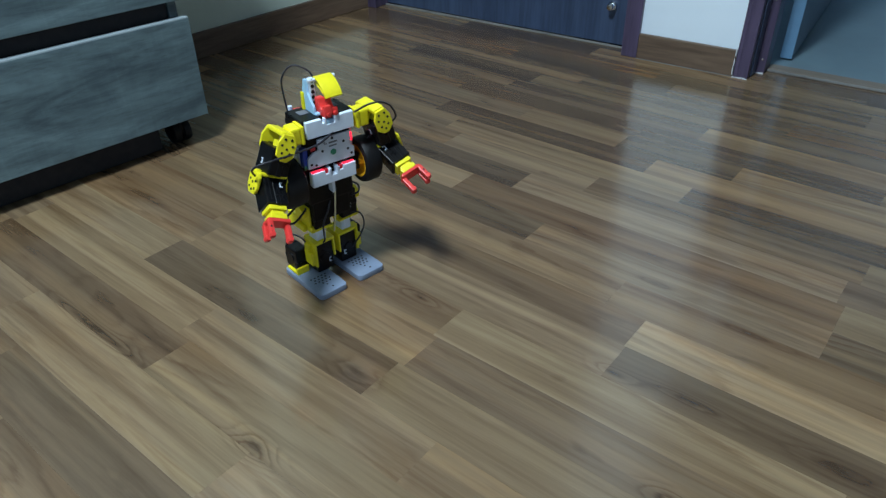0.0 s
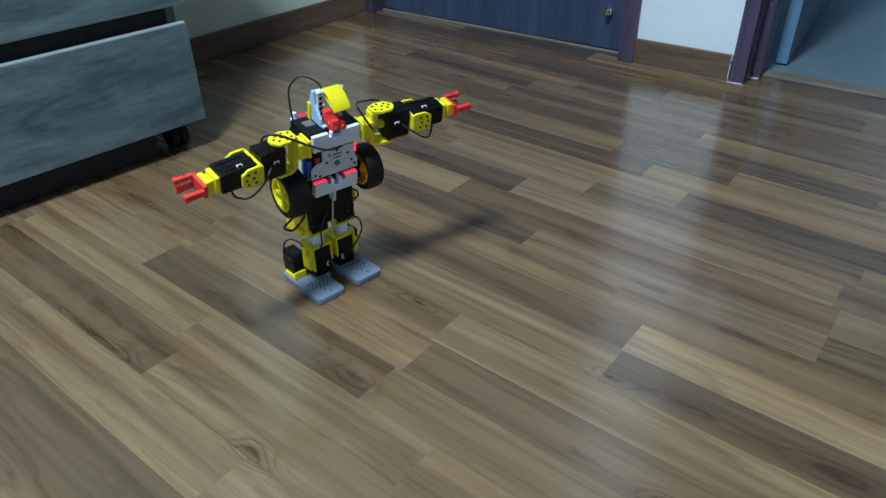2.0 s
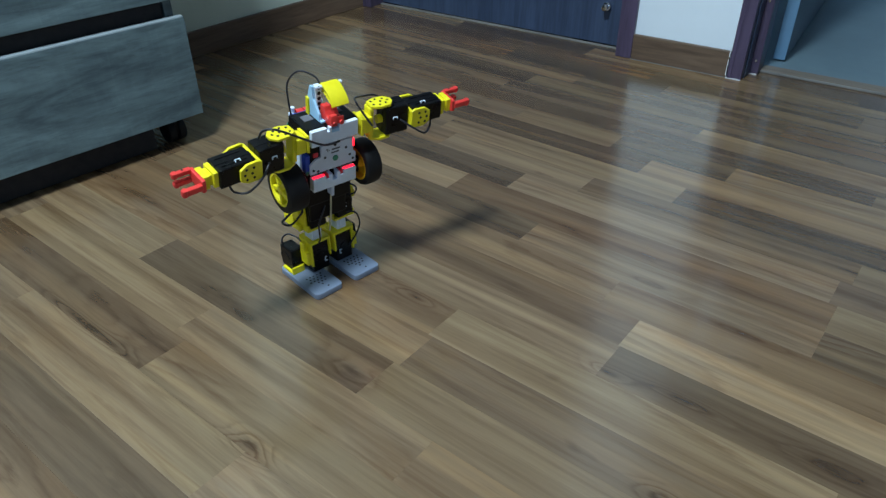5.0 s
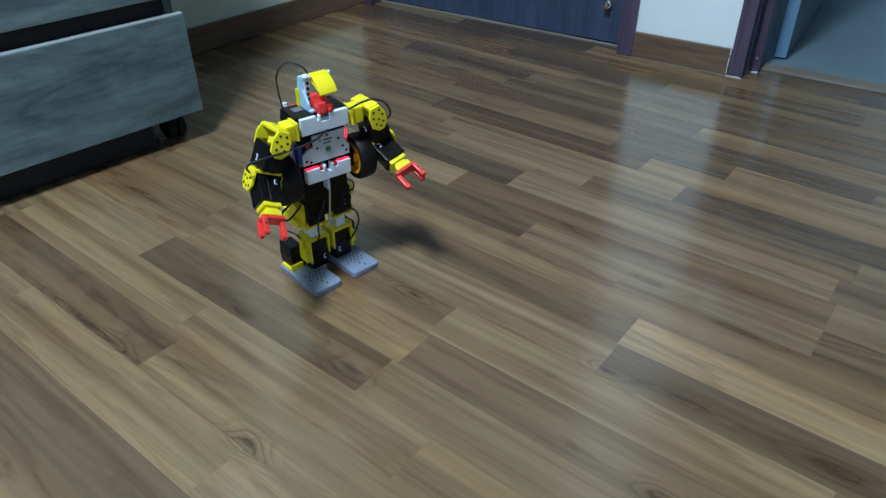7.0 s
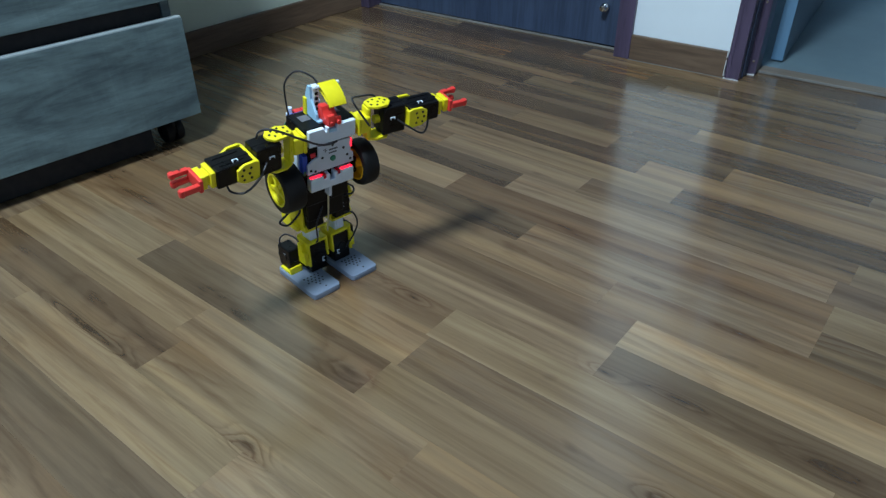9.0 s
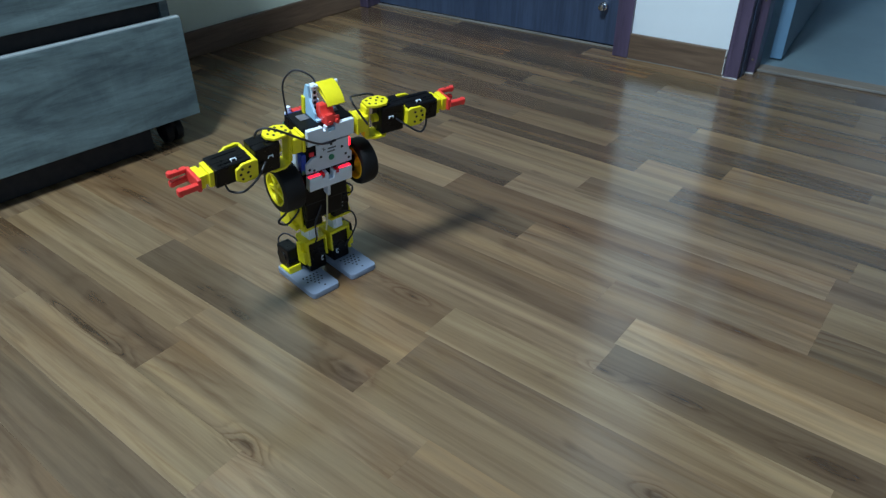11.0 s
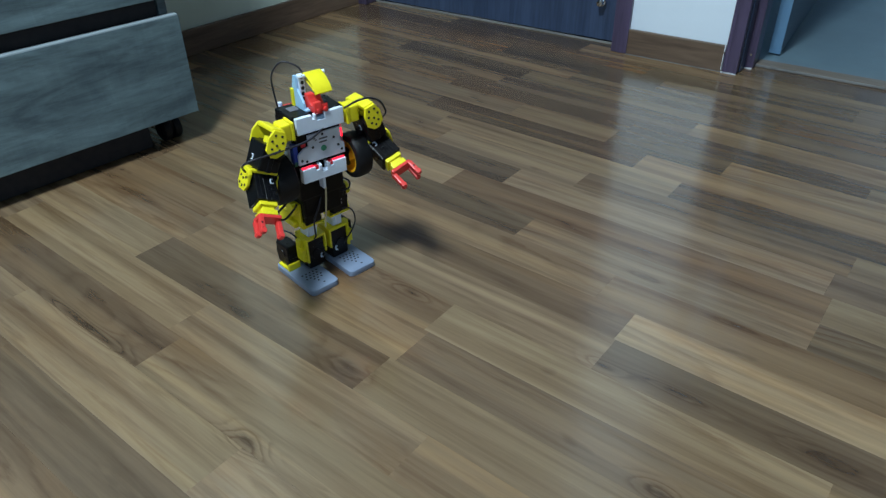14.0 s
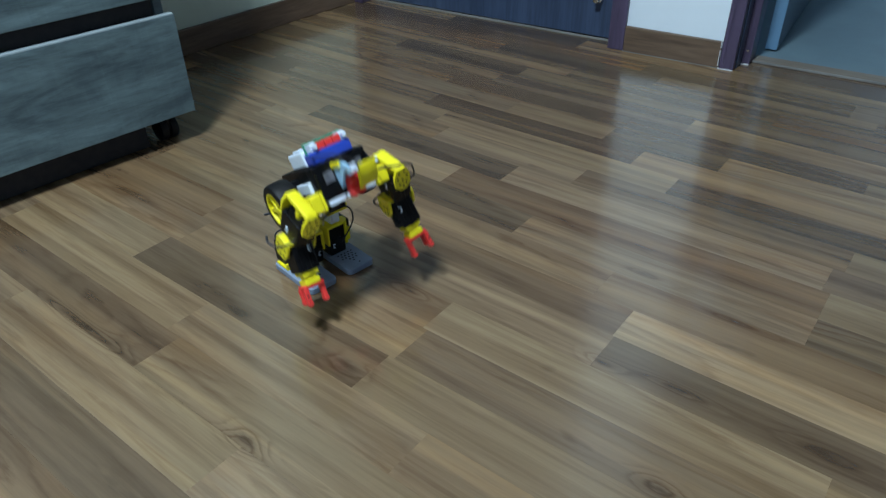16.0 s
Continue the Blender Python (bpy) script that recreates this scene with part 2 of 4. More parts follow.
def merge(bm, b, m=None, slot=0):
    if m is not None:
        bmesh.ops.transform(b, matrix=m, verts=b.verts[:])
    for f in b.faces:
        if slot:
            f.material_index = slot
    me = bpy.data.meshes.new("tmp")
    b.to_mesh(me)
    b.free()
    bm.from_mesh(me)
    bpy.data.meshes.remove(me)
    return bm


AXIS = {"z": Matrix(), "x": Euler((0, radians(90), 0)).to_matrix().to_4x4(), "y": Euler((radians(-90), 0, 0)).to_matrix().to_4x4()}


def rod(bm, at, r, length, axis="z", r2=None, seg=20, bevel=0.0, m=None):
    b = bmesh.new()
    bmesh.ops.create_cone(b, cap_ends=True, segments=seg, radius1=r, radius2=r if r2 is None else r2, depth=length)
    if bevel:
        rim = [e for e in b.edges if len(e.link_faces) == 2 and any(len(f.verts) > 4 for f in e.link_faces)]
        bmesh.ops.bevel(b, geom=rim, offset=bevel, segments=2, profile=0.6, affect="EDGES")
    mm = Matrix.Translation(at) @ AXIS[axis]
    return merge(bm, b, mm if m is None else m @ mm)


def prism(bm, outline, thick, m=None, bevel=0.0):
    """A plate: an outline in the x-y plane, raised by thick along z."""
    b = bmesh.new()
    lo = [b.verts.new((x, y, 0)) for x, y in outline]
    f = b.faces.new(lo)
    up = bmesh.ops.extrude_face_region(b, geom=[f])
    bmesh.ops.translate(b, vec=(0, 0, thick), verts=[g for g in up["geom"] if isinstance(g, bmesh.types.BMVert)])
    bmesh.ops.recalc_face_normals(b, faces=b.faces[:])
    if bevel:
        bmesh.ops.bevel(b, geom=[e for e in b.edges if e.calc_face_angle(0) > 0.3], offset=bevel, segments=2, profile=0.6, affect="EDGES")
    return merge(bm, b, m)


def lathe(bm, profile, axis="z", at=(0, 0, 0), seg=36):
    """A closed ring profile of (radius, height) turned round an axis."""
    b = bmesh.new()
    rings = []
    for i in range(seg):
        a = 2 * math.pi * i / seg
        rings.append([b.verts.new((r * math.cos(a), r * math.sin(a), h)) for r, h in profile])
    n = len(profile)
    for i in range(seg):
        p, q = rings[i], rings[(i + 1) % seg]
        for j in range(n):
            b.faces.new((p[j], q[j], q[(j + 1) % n], p[(j + 1) % n]))
    bmesh.ops.recalc_face_normals(b, faces=b.faces[:])
    return merge(bm, b, Matrix.Translation(at) @ AXIS[axis])


def rounded(pts, n=4):
    """Points on a smooth line through pts."""
    P = [Vector(p) for p in pts]
    line = []
    for i in range(len(P) - 1):
        a, b, c, d = P[max(i - 1, 0)], P[i], P[i + 1], P[min(i + 2, len(P) - 1)]
        for k in range(n):
            t = k / n
            line.append(0.5 * ((2 * b) + (c - a) * t + (2 * a - 5 * b + 4 * c - d) * t * t + (3 * b - a - 3 * c + d) * t ** 3))
    return [tuple(v) for v in line] + [tuple(P[-1])]


def cable(name, pts, r, material, parent=None, label=""):
    """A round cable along a smooth line through pts."""
    line = [Vector(p) for p in rounded(pts, 8)]
    bm = bmesh.new()
    rings = []
    side = None
    for i, p in enumerate(line):
        way = (line[min(i + 1, len(line) - 1)] - line[max(i - 1, 0)]).normalized()
        if side is None:
            side = way.orthogonal().normalized()
        side = (side - way * side.dot(way)).normalized()
        up = way.cross(side)
        rings.append([bm.verts.new(p + r * (math.cos(a) * side + math.sin(a) * up)) for a in (2 * math.pi * j / 8 for j in range(8))])
    for p, q in zip(rings, rings[1:]):
        for j in range(8):
            bm.faces.new((p[j], p[(j + 1) % 8], q[(j + 1) % 8], q[j]))
    bm.faces.new(rings[0][::-1])
    bm.faces.new(rings[-1])
    smooth(bm)
    return part(name, bm, material, parent, label)


def smooth(bm, angle=0.6):
    for f in bm.faces:
        f.smooth = True
    for e in bm.edges:
        if len(e.link_faces) == 2 and e.calc_face_angle(0) > angle:
            e.smooth = False
    return bm


def thing(name, label, category, m=None, group="", kind=""):
    ob = new(name)
    ob.empty_display_size = 0.05
    if m is not None:
        ob.matrix_world = m
    return tagged(ob, label, category, group, kind)


def setting(name, bm, material, label, category, m=None):
    ob = part(name, bm, material)
    if m is not None:
        ob.matrix_world = m
    return tagged(ob, label, category, kind="structure")


# ---- the room ----
WALL_TURN = 4.0                       # the door wall against the planks
DOORS = pose(-0.645, 1.791, 0, 0, 0, WALL_TURN)   # its face: y = 0, x along it
LEFT = pose(-1.722, 1.05, 0, 0, 0, -1.6)          # face of the left wall: x = 0, y along it


def wall_north():
    bm = bmesh.new()
    # left of the shut door, pier between the doors, right of the doorway, and over both
    box(bm, -1.40, -1.045, 0.0, 0.12, 0, CEIL)
    box(bm, -0.122, 0.132, 0.0, 0.12, 0, CEIL)
    box(bm, 0.98, 2.90, 0.0, 0.12, 0, CEIL)
    box(bm, -1.045, -0.122, 0.0, 0.12, 2.08, CEIL)
    box(bm, 0.132, 0.98, 0.0, 0.12, 2.08, CEIL)
    setting("wall_north", bm, M_WALL, "smooth white painted wall between the two doors", "wall", DOORS)


def wall_west():
    bm = bmesh.new()
    box(bm, -0.12, 0.0, -3.1, 0.80, 0, CEIL)
    setting("wall_west", bm, M_WALL_LEFT, "cream painted wall behind the cabinet", "wall", LEFT)


def walls_rest():
    bm = bmesh.new()
    box(bm, 2.05, 2.17, -2.0, 2.2, 0, CEIL)
    setting("wall_east", bm, M_WALL_BACK, "unseen wall, darkened to bounce less light", "wall")
    bm = bmesh.new()
    box(bm, -1.95, 0.25, -2.12, -2.0, 0, CEIL)
    box(bm, 1.75, 2.17, -2.12, -2.0, 0, CEIL)
    box(bm, 0.25, 1.75, -2.12, -2.0, 0, 1.0)
    box(bm, 0.25, 1.75, -2.12, -2.0, 2.1, CEIL)
    setting("wall_south", bm, M_WALL_BACK, "unseen wall with a window, darkened to bounce less light", "wall")
    bm = bmesh.new()
    box(bm, -2.3, 2.3, -2.2, 3.3, CEIL, CEIL + 0.1)
    setting("ceiling", bm, M_CEIL, "flat unseen ceiling, greyed to bounce less light", "ceiling")


def skirting():
    bm = bmesh.new()
    box(bm, -0.122, 0.130, -0.012, -0.001, 0.0, 0.066, 0.003)
    setting("baseboard", bm, M_SKIRT, "brown wooden skirting board under the white wall", "skirting board", DOORS)
    bm = bmesh.new()
    box(bm, 0.001, 0.013, -3.0, 0.70, 0.0, 0.068, 0.003)
    setting("baseboard", bm, M_SKIRT, "brown wooden skirting board along the cream wall", "skirting board", LEFT)
    bm = bmesh.new()
    box(bm, -0.122, 0.130, -0.0140, -0.0122, 0.0, 0.0015)
    setting("trim", bm, M_SEAL, "thin white line of sealant along the skirting board", "sealant", DOORS)


def shut_door():
    d = thing("door_1", "shut dark blue-grey wooden door in a brown frame", "door", DOORS, kind="structure")
    bm = bmesh.new()
    box(bm, -1.015, -0.168, 0.050, 0.090, 0.006, 2.03, 0.002)
    part("leaf", bm, M_DOOR, d)
    for x0, x1 in ((-0.166, -0.122), (-1.062, -1.017)):
        bm = bmesh.new()
        box(bm, x0, x1, -0.012, 0.120, 0.0, 2.08, 0.003)
        box(bm, x0 - 0.012 if x0 > -0.5 else x1 - 0.001, x0 + 0.001 if x0 > -0.5 else x1 + 0.012, 0.092, 0.118, 0.0, 2.04)
        part("jamb", bm, M_FRAME, d, "brown wooden door jamb")
    bm = bmesh.new()
    box(bm, -1.017, -0.166, -0.012, 0.120, 2.035, 2.08, 0.003)
    part("head", bm, M_FRAME, d, "brown wooden door head")
    bm = bmesh.new()
    box(bm, -1.017, -0.166, 0.040, 0.049, 0.0, 0.004, 0.001)
    part("threshold", bm, M_SEAL, d, "pale worn strip under the door")
    # small round stop low on the leaf
    bm = bmesh.new()
    rod(bm, (-0.226, 0.044, 0.110), 0.0115, 0.014, "y", bevel=0.002)
    rod(bm, (-0.226, 0.030, 0.110), 0.0085, 0.018, "y", bevel=0.003)
    smooth(bm)
    part("door_stop", bm, M_CHROME, d, "small round chrome door stop")


def open_door():
    d = thing("door_2", "brown wooden doorway with its grey door standing open", "door", DOORS, kind="structure")
    bm = bmesh.new()
    box(bm, 0.132, 0.168, -0.014, 0.050, 0.0, 2.08, 0.004)
    box(bm, 0.136, 0.143, -0.0165, -0.0135, 0.0, 2.08, 0.001)
    box(bm, 0.152, 0.192, 0.050, 0.112, 0.0, 2.08, 0.003)
    part("jamb", bm, M_FRAME, d, "brown wooden door jamb with a rebate")
    bm = bmesh.new()
    box(bm, 0.94, 0.98, -0.014, 0.112, 0.0, 2.08, 0.003)
    part("jamb", bm, M_FRAME, d)
    bm = bmesh.new()
    box(bm, 0.165, 0.94, -0.014, 0.112, 2.035, 2.08, 0.003)
    part("head", bm, M_FRAME, d)
    for y0, y1, mat in ((0.076, 0.118, M_THRESH), (0.0715, 0.0755, M_SEAL)):
        bm = bmesh.new()
        box(bm, 0.193, 0.94, y0, y1, 0.0, 0.007, 0.002)
        part("threshold", bm, mat, d, "pale wooden threshold strip")
    for x, z in ((0.182, 0.036), (0.180, 0.182)):
        bm = bmesh.new()
        rod(bm, (x, 0.0490, z), 0.0028, 0.003, "y", seg=12)
        part("screw", bm, M_CHROME, d, "bright screw head")
    bm = bmesh.new()
    box(bm, 0.1682, 0.1712, 0.010, 0.0495, 0.0, 2.03, 0.0008)
    part("door_seal", bm, M_DOOR, d, "dark rubber door seal")
    for x0, x1, y0, y1, z1 in ((0.131, 0.169, -0.0165, -0.0142, 0.0035), (0.1715, 0.191, 0.046, 0.0495, 0.003), (0.1285, 0.1315, -0.0150, -0.0125, 0.072), (0.1297, 0.1317, -0.0030, -0.0008, 0.30)):
        bm = bmesh.new()
        n = max(3, int(max(x1 - x0, z1) / 0.006))
        rng = random.Random(int(x0 * 1e5))
        tall = z1 > 0.01
        for q in range(n):
            if rng.random() < 0.35 and tall:
                continue
            a, b = q / n, (q + 0.8 + 0.3 * rng.random()) / n
            w = rng.uniform(0.5, 1.0)
            if tall:
                box(bm, x0, x0 + (x1 - x0) * w, y0, y1, z1 * a, z1 * b)
            else:
                box(bm, x0 + (x1 - x0) * a, x0 + (x1 - x0) * b, y0, y1, 0.0, z1 * w)
        part("sealant", bm, M_CHIP, d, "ragged white sealant")
    bm = bmesh.new()
    box(bm, 0.0, 0.030, 0.0, 0.72, 0.008, 2.02, 0.002)
    leaf = part("leaf", bm, M_LEAF, d, "open grey laminate door leaf", pose(0.200, 0.172, 0, 0, 0, 2))
    # light on the leaf's edge is put into its colour, for the floor streak
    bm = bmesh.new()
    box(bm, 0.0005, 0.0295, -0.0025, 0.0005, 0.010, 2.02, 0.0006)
    part("edge_band", bm, M_LEAF_EDGE_LIT, leaf, "blue edge of the open door, coloured lighter as if lit")


def next_room():
    bm = bmesh.new()
    box(bm, -0.30, 1.6, 0.118, 1.6, -0.05, 0.004)
    setting("floor_2", bm, M_TILE, "grey tiled floor of the next room", "floor", DOORS)
    bm = bmesh.new()
    box(bm, -0.30, 1.6, 1.6, 1.7, 0, CEIL)
    box(bm, -0.35, -0.25, 0.12, 1.6, 0, CEIL)
    box(bm, 1.5, 1.6, 0.12, 1.6, 0, CEIL)
    setting("wall_next_room", bm, M_WALL, "plain pale wall of the next room", "wall", DOORS)


# rows of strips: the near edge of each row, and its joints with the tone of the strip beyond each
EDGES = [0.2041 - 0.0745 * (9 - i) for i in range(9)] + [0.2041, 0.2821, 0.3543, 0.4264, 0.4986, 0.5694, 0.6403, 0.7105, 0.7774, 0.8450, 0.9113, 0.9828, 1.0498, 1.1167, 1.1837, 1.2513, 1.3189]
EDGES += [1.3858 + 0.0676 * i for i in range(9)]
ROWS = {
    7: [(-1.30, 0.40), (-0.80, 0.42), (-0.30, 0.46)],
    8: [(-1.40, 0.38), (-0.92, 0.32), (-0.40, 0.36)],
    9: [(-1.50, 0.5), (-1.02, 0.58), (-0.52, 0.56), (-0.02, 0.5)],
    10: [(-1.27, 0.31), (-0.74, 0.54), (-0.30, 0.58)],
    11: [(-1.26, 0.68), (-0.77, 0.50), (-0.36, 0.44)],
    12: [(-1.45, 0.64), (-0.968, 0.32), (-0.484, 0.52), (0.02, 0.5)],
    13: [(-1.40, 0.5), (-0.95, 0.56), (-0.475, 0.38), (0.05, 0.5)],
    14: [(-1.48, 0.45), (-0.98, 0.44), (-0.484, 0.68), (0.03, 0.5)],
    15: [(-1.25, 0.5), (-0.77, 0.60), (-0.263, 0.34), (0.22, 0.4)],
    16: [(-1.30, 0.48), (-0.78, 0.34), (-0.266, 0.78), (0.24, 0.5)],
    17: [(-1.38, 0.55), (-0.86, 0.52), (-0.33, 0.49), (0.18, 0.45)],
    18: [(-1.50, 0.5), (-1.02, 0.34), (-0.516, 0.54), (-0.053, 0.34)],
    19: [(-1.25, 0.64), (-0.72, 0.36), (-0.054, 0.62)],
    20: [(-1.62, 0.5), (-1.15, 0.28), (-0.633, 0.66), (-0.066, 0.40)],
    21: [(-1.35, 0.5), (-0.85, 0.60), (-0.52, 0.40), (-0.05, 0.5)],
    22: [(-1.40, 0.48), (-0.90, 0.58), (-0.365, 0.22), (0.12, 0.4)],
    23: [(-1.50, 0.5), (-0.98, 0.30), (-0.465, 0.62), (0.02, 0.5)],
    24: [(-1.28, 0.55), (-0.80, 0.56), (-0.56, 0.30), (-0.319, 0.62)],
    25: [(-1.55, 0.5), (-1.02, 0.30), (-0.55, 0.30), (-0.08, 0.5)],
    26: [(-1.42, 0.52), (-0.93, 0.44), (-0.439, 0.66), (0.05, 0.5)],
    27: [(-1.80, 0.5), (-1.30, 0.26), (-0.90, 0.50), (-0.42, 0.40)],
    28: [(-1.281, 0.60), (-0.80, 0.45), (-0.30, 0.38)],
    29: [(-1.54, 0.50), (-1.05, 0.26), (-0.60, 0.48), (-0.12, 0.40)],
}


def laminate_floor():
    bm = bmesh.new()
    box(bm, -2.2, 2.2, -2.2, 1.94, -0.05, -0.004)
    fl = setting("floor", bm, M_FLOOR, "glossy brown laminate floor of staggered oak strips", "floor")
    fl.color = (0.45, 0, 0, 1)
    rng = random.Random(11)
    shared = {}
    lengths = (0.44, 0.48, 0.484, 0.50, 0.53)
    for k, (y0, y1) in enumerate(zip(EDGES, EDGES[1:])):
        known = list(ROWS.get(k, [(rng.uniform(-0.9, -0.4), rng.gauss(0.48, 0.14))]))
        while known[0][0] > -1.82:
            known.insert(0, (known[0][0] - rng.choice(lengths), min(0.8, max(0.2, rng.gauss(0.48, 0.13)))))
        while known[-1][0] < 0.62:
            known.append((known[-1][0] + rng.choice(lengths), min(0.8, max(0.2, rng.gauss(0.48, 0.13)))))
        for (a, tone), (b, _) in zip(known, known[1:]):
            size = (round(b - a, 3), round(y1 - y0, 4))
            if size not in shared:
                pb = bmesh.new()
                box(pb, 0.00004, size[0] - 0.00004, 0.00004, size[1] - 0.00004, -0.008, 0.0)
                shared[size] = mesh_of("plank", pb, M_FLOOR)
            ob = new("plank", shared[size])
            ob.parent = fl
            ob.location = (a, y0, 0)
            ob.color = (min(1.0, max(0.08, 0.49 + 1.25 * (tone - 0.5))), 0, 0, 1)


def cabinet():
    c = thing("drawer_cabinet", "grey oak drawer cabinet on black castors beside the wall", "cabinet", pose(-1.240, 0.764, 0, 0, 0, -5))
    # x: out of the front; y: along the front, from its end backwards
    top, low, deep, long = 1.0108, 0.0767, -0.415, -0.975
    bm = bmesh.new()
    box(bm, deep, -0.018, long, -0.011, low, low + 0.017, 0.001)
    box(bm, deep, -0.018, long, -0.011, top - 0.018, top, 0.001)
    box(bm, deep, -0.018, -0.028, -0.011, low + 0.017, top - 0.018, 0.001)
    box(bm, deep, -0.018, long, long + 0.017, low + 0.017, top - 0.018, 0.001)
    box(bm, deep, deep + 0.008, long + 0.017, -0.028, low + 0.017, top - 0.018)
    part("body", bm, M_CAB, c)
    # solid near-black block that paints the shade in the gaps between drawers
    bm = bmesh.new()
    box(bm, deep + 0.010, -0.022, long + 0.019, -0.030, low + 0.020, top - 0.021)
    part("recess", bm, M_SHADE_BLACK, c, "near-black block for the shade behind the drawer fronts")
    for z0, z1 in ((0.065, 0.260), (0.2951, 0.4901), (0.5252, 0.7202), (0.7553, 0.9503)):
        bm = bmesh.new()
        box(bm, -0.0170, 0.0, long, 0.0, z0, z1, 0.0011)
        front = part("drawer_front", bm, M_CAB, c, "grey oak drawer front")
        bm = bmesh.new()
        box(bm, -0.0165, -0.0005, long + 0.001, -0.001, z1 - 0.0005, z1 + 0.0023, 0.0007)
        part("edge_band", bm, M_CAB_EDGE, front, "pale top edge")
    # black block added for the deep shade underneath, not a known part
    bm = bmesh.new()
    box(bm, deep + 0.02, -0.040, long + 0.110, -0.095, 0.004, low - 0.0004, 0.001)
    part("under_shade", bm, M_SHADE_BLACK, c, "added black block for the shade under the cabinet")
    for y in (-0.045, long + 0.060):
        for x in (-0.060, deep + 0.060):
            bm = bmesh.new()
            for side in (-0.011, 0.011):
                rod(bm, (x, y + side, 0.025), 0.025, 0.016, "y", bevel=0.004, seg=28)
            rod(bm, (x, y, 0.025), 0.007, 0.026, "y")
            box(bm, x - 0.018, x + 0.018, y - 0.003, y + 0.003, 0.022, 0.070, 0.0012)
            box(bm, x - 0.024, x + 0.024, y - 0.024, y + 0.024, 0.064, 0.0765, 0.003)
            smooth(bm)
            part("castor", bm, M_RUBBER, c, "black twin-wheel castor")


def ceiling_light():
    d = thing("ceiling_light", "round white ceiling light", "ceiling light", pose(LAMP_AT[0], LAMP_AT[1], CEIL))
    bm = bmesh.new()
    rod(bm, (0, 0, -0.03), 0.17, 0.06, bevel=0.01, seg=40)
    part("base", bm, M_CEIL, d)
    bm = bmesh.new()
    rod(bm, (0, 0, -0.074), 0.155, 0.024, bevel=0.01, seg=40)
    part("diffuser", bm, glow("lamp_diffuser", (0.95, 0.98, 1.0), 3.0), d, "glowing white diffuser")


def window_south():
    # unseen window, assumed as the source of the bluish fill
    w = thing("window_1", "assumed white framed window behind the camera", "window", pose(1.0, -2.06, 1.55), kind="structure")
    for x0, x1, z0, z1 in ((-0.75, -0.70, -0.55, 0.55), (0.70, 0.75, -0.55, 0.55), (-0.70, 0.70, -0.55, -0.50), (-0.70, 0.70, 0.50, 0.55), (-0.025, 0.025, -0.50, 0.50)):
        bm = bmesh.new()
        box(bm, x0, x1, -0.03, 0.03, z0, z1, 0.004)
        part("window_frame", bm, M_CEIL, w)


wall_north(), wall_west(), walls_rest(), skirting(), shut_door(), open_door(), next_room(), cabinet(), ceiling_light(), window_south()


# ---- the robot ----
M_YELLOW = plastic("yellow_plastic", (0.80, 0.69, 0.014), 0.40, 0.06)
M_BLACK = plastic("black_plastic", (0.0035, 0.0035, 0.0045), 0.36, 0.1, 0.18)
M_SERVO = plastic("servo_black", (0.004, 0.004, 0.005), 0.32, 0.12, 0.22)
M_WHITE = plastic("white_plastic", (0.70, 0.78, 0.90), 0.38, 0.04)
M_GREY = plastic("light_grey_plastic", (0.60, 0.65, 0.74), 0.45, 0.05)
M_FOOT = plastic("blue_grey_plastic", (0.205, 0.255, 0.355), 0.48, 0.06)
M_RED = plastic("red_plastic", (0.72, 0.040, 0.034), 0.40, 0.05)
M_BLUE = plastic("blue_plastic", (0.022, 0.06, 0.42), 0.35, 0.06)
M_PALE_BLUE = plastic("pale_blue_plastic", (0.36, 0.60, 0.82), 0.40, 0.04)
M_YELLOW_LIT = plastic("orange_lit_yellow_rim", (0.85, 0.42, 0.012), 0.42, 0.05)
M_GREEN = plastic("green_circuit_board", (0.03, 0.22, 0.13), 0.45, 0.06)
M_CABLE = plastic("black_cable", (0.016, 0.016, 0.024), 0.45, 0.05)
M_LED = glow("red_led", (1.0, 0.012, 0.035), 2.6)
M_LEDLENS = plastic("red_translucent_plastic", (0.75, 0.03, 0.05), 0.30, 0.03)
M_HOLE = plastic("hole_shadow_black", (0.010, 0.010, 0.011), 0.8)
M_INK = plastic("grey_ink", (0.12, 0.12, 0.14), 0.6)

ROBOT_AT = pose(-0.700, 0.5925, 0, 0, 0, -9)
HIP = (0.010, 0.0, 0.110)
SHOULDER = (0.0149, 0.0712, 0.1445)
ELBOW = 0.0576


def servo_body(bm, x0, x1, y0, y1, z0, z1, horn=None):
    """A servo case: two halves with a seam, corner screws, and a horn on one side."""
    box(bm, x0, x1, y0, y1, z0, z1, 0.0022)
    zm = (z0 + z1) / 2
    box(bm, x0 - 0.0005, x1 + 0.0005, y0 - 0.0005, y1 + 0.0005, zm - 0.0035, zm + 0.0035, 0.0006, 1)
    for x in (x0 + 0.004, x1 - 0.004):
        for y in (y0 + 0.004, y1 - 0.004):
            rod(bm, (x, y, z1), 0.0016, 0.0016, "z", seg=10)
            rod(bm, (x, y, z0), 0.0016, 0.0016, "z", seg=10)
    if horn:
        axis, at = horn
        rod(bm, at, 0.008, 0.003, axis, seg=18, bevel=0.0005)
    return bm


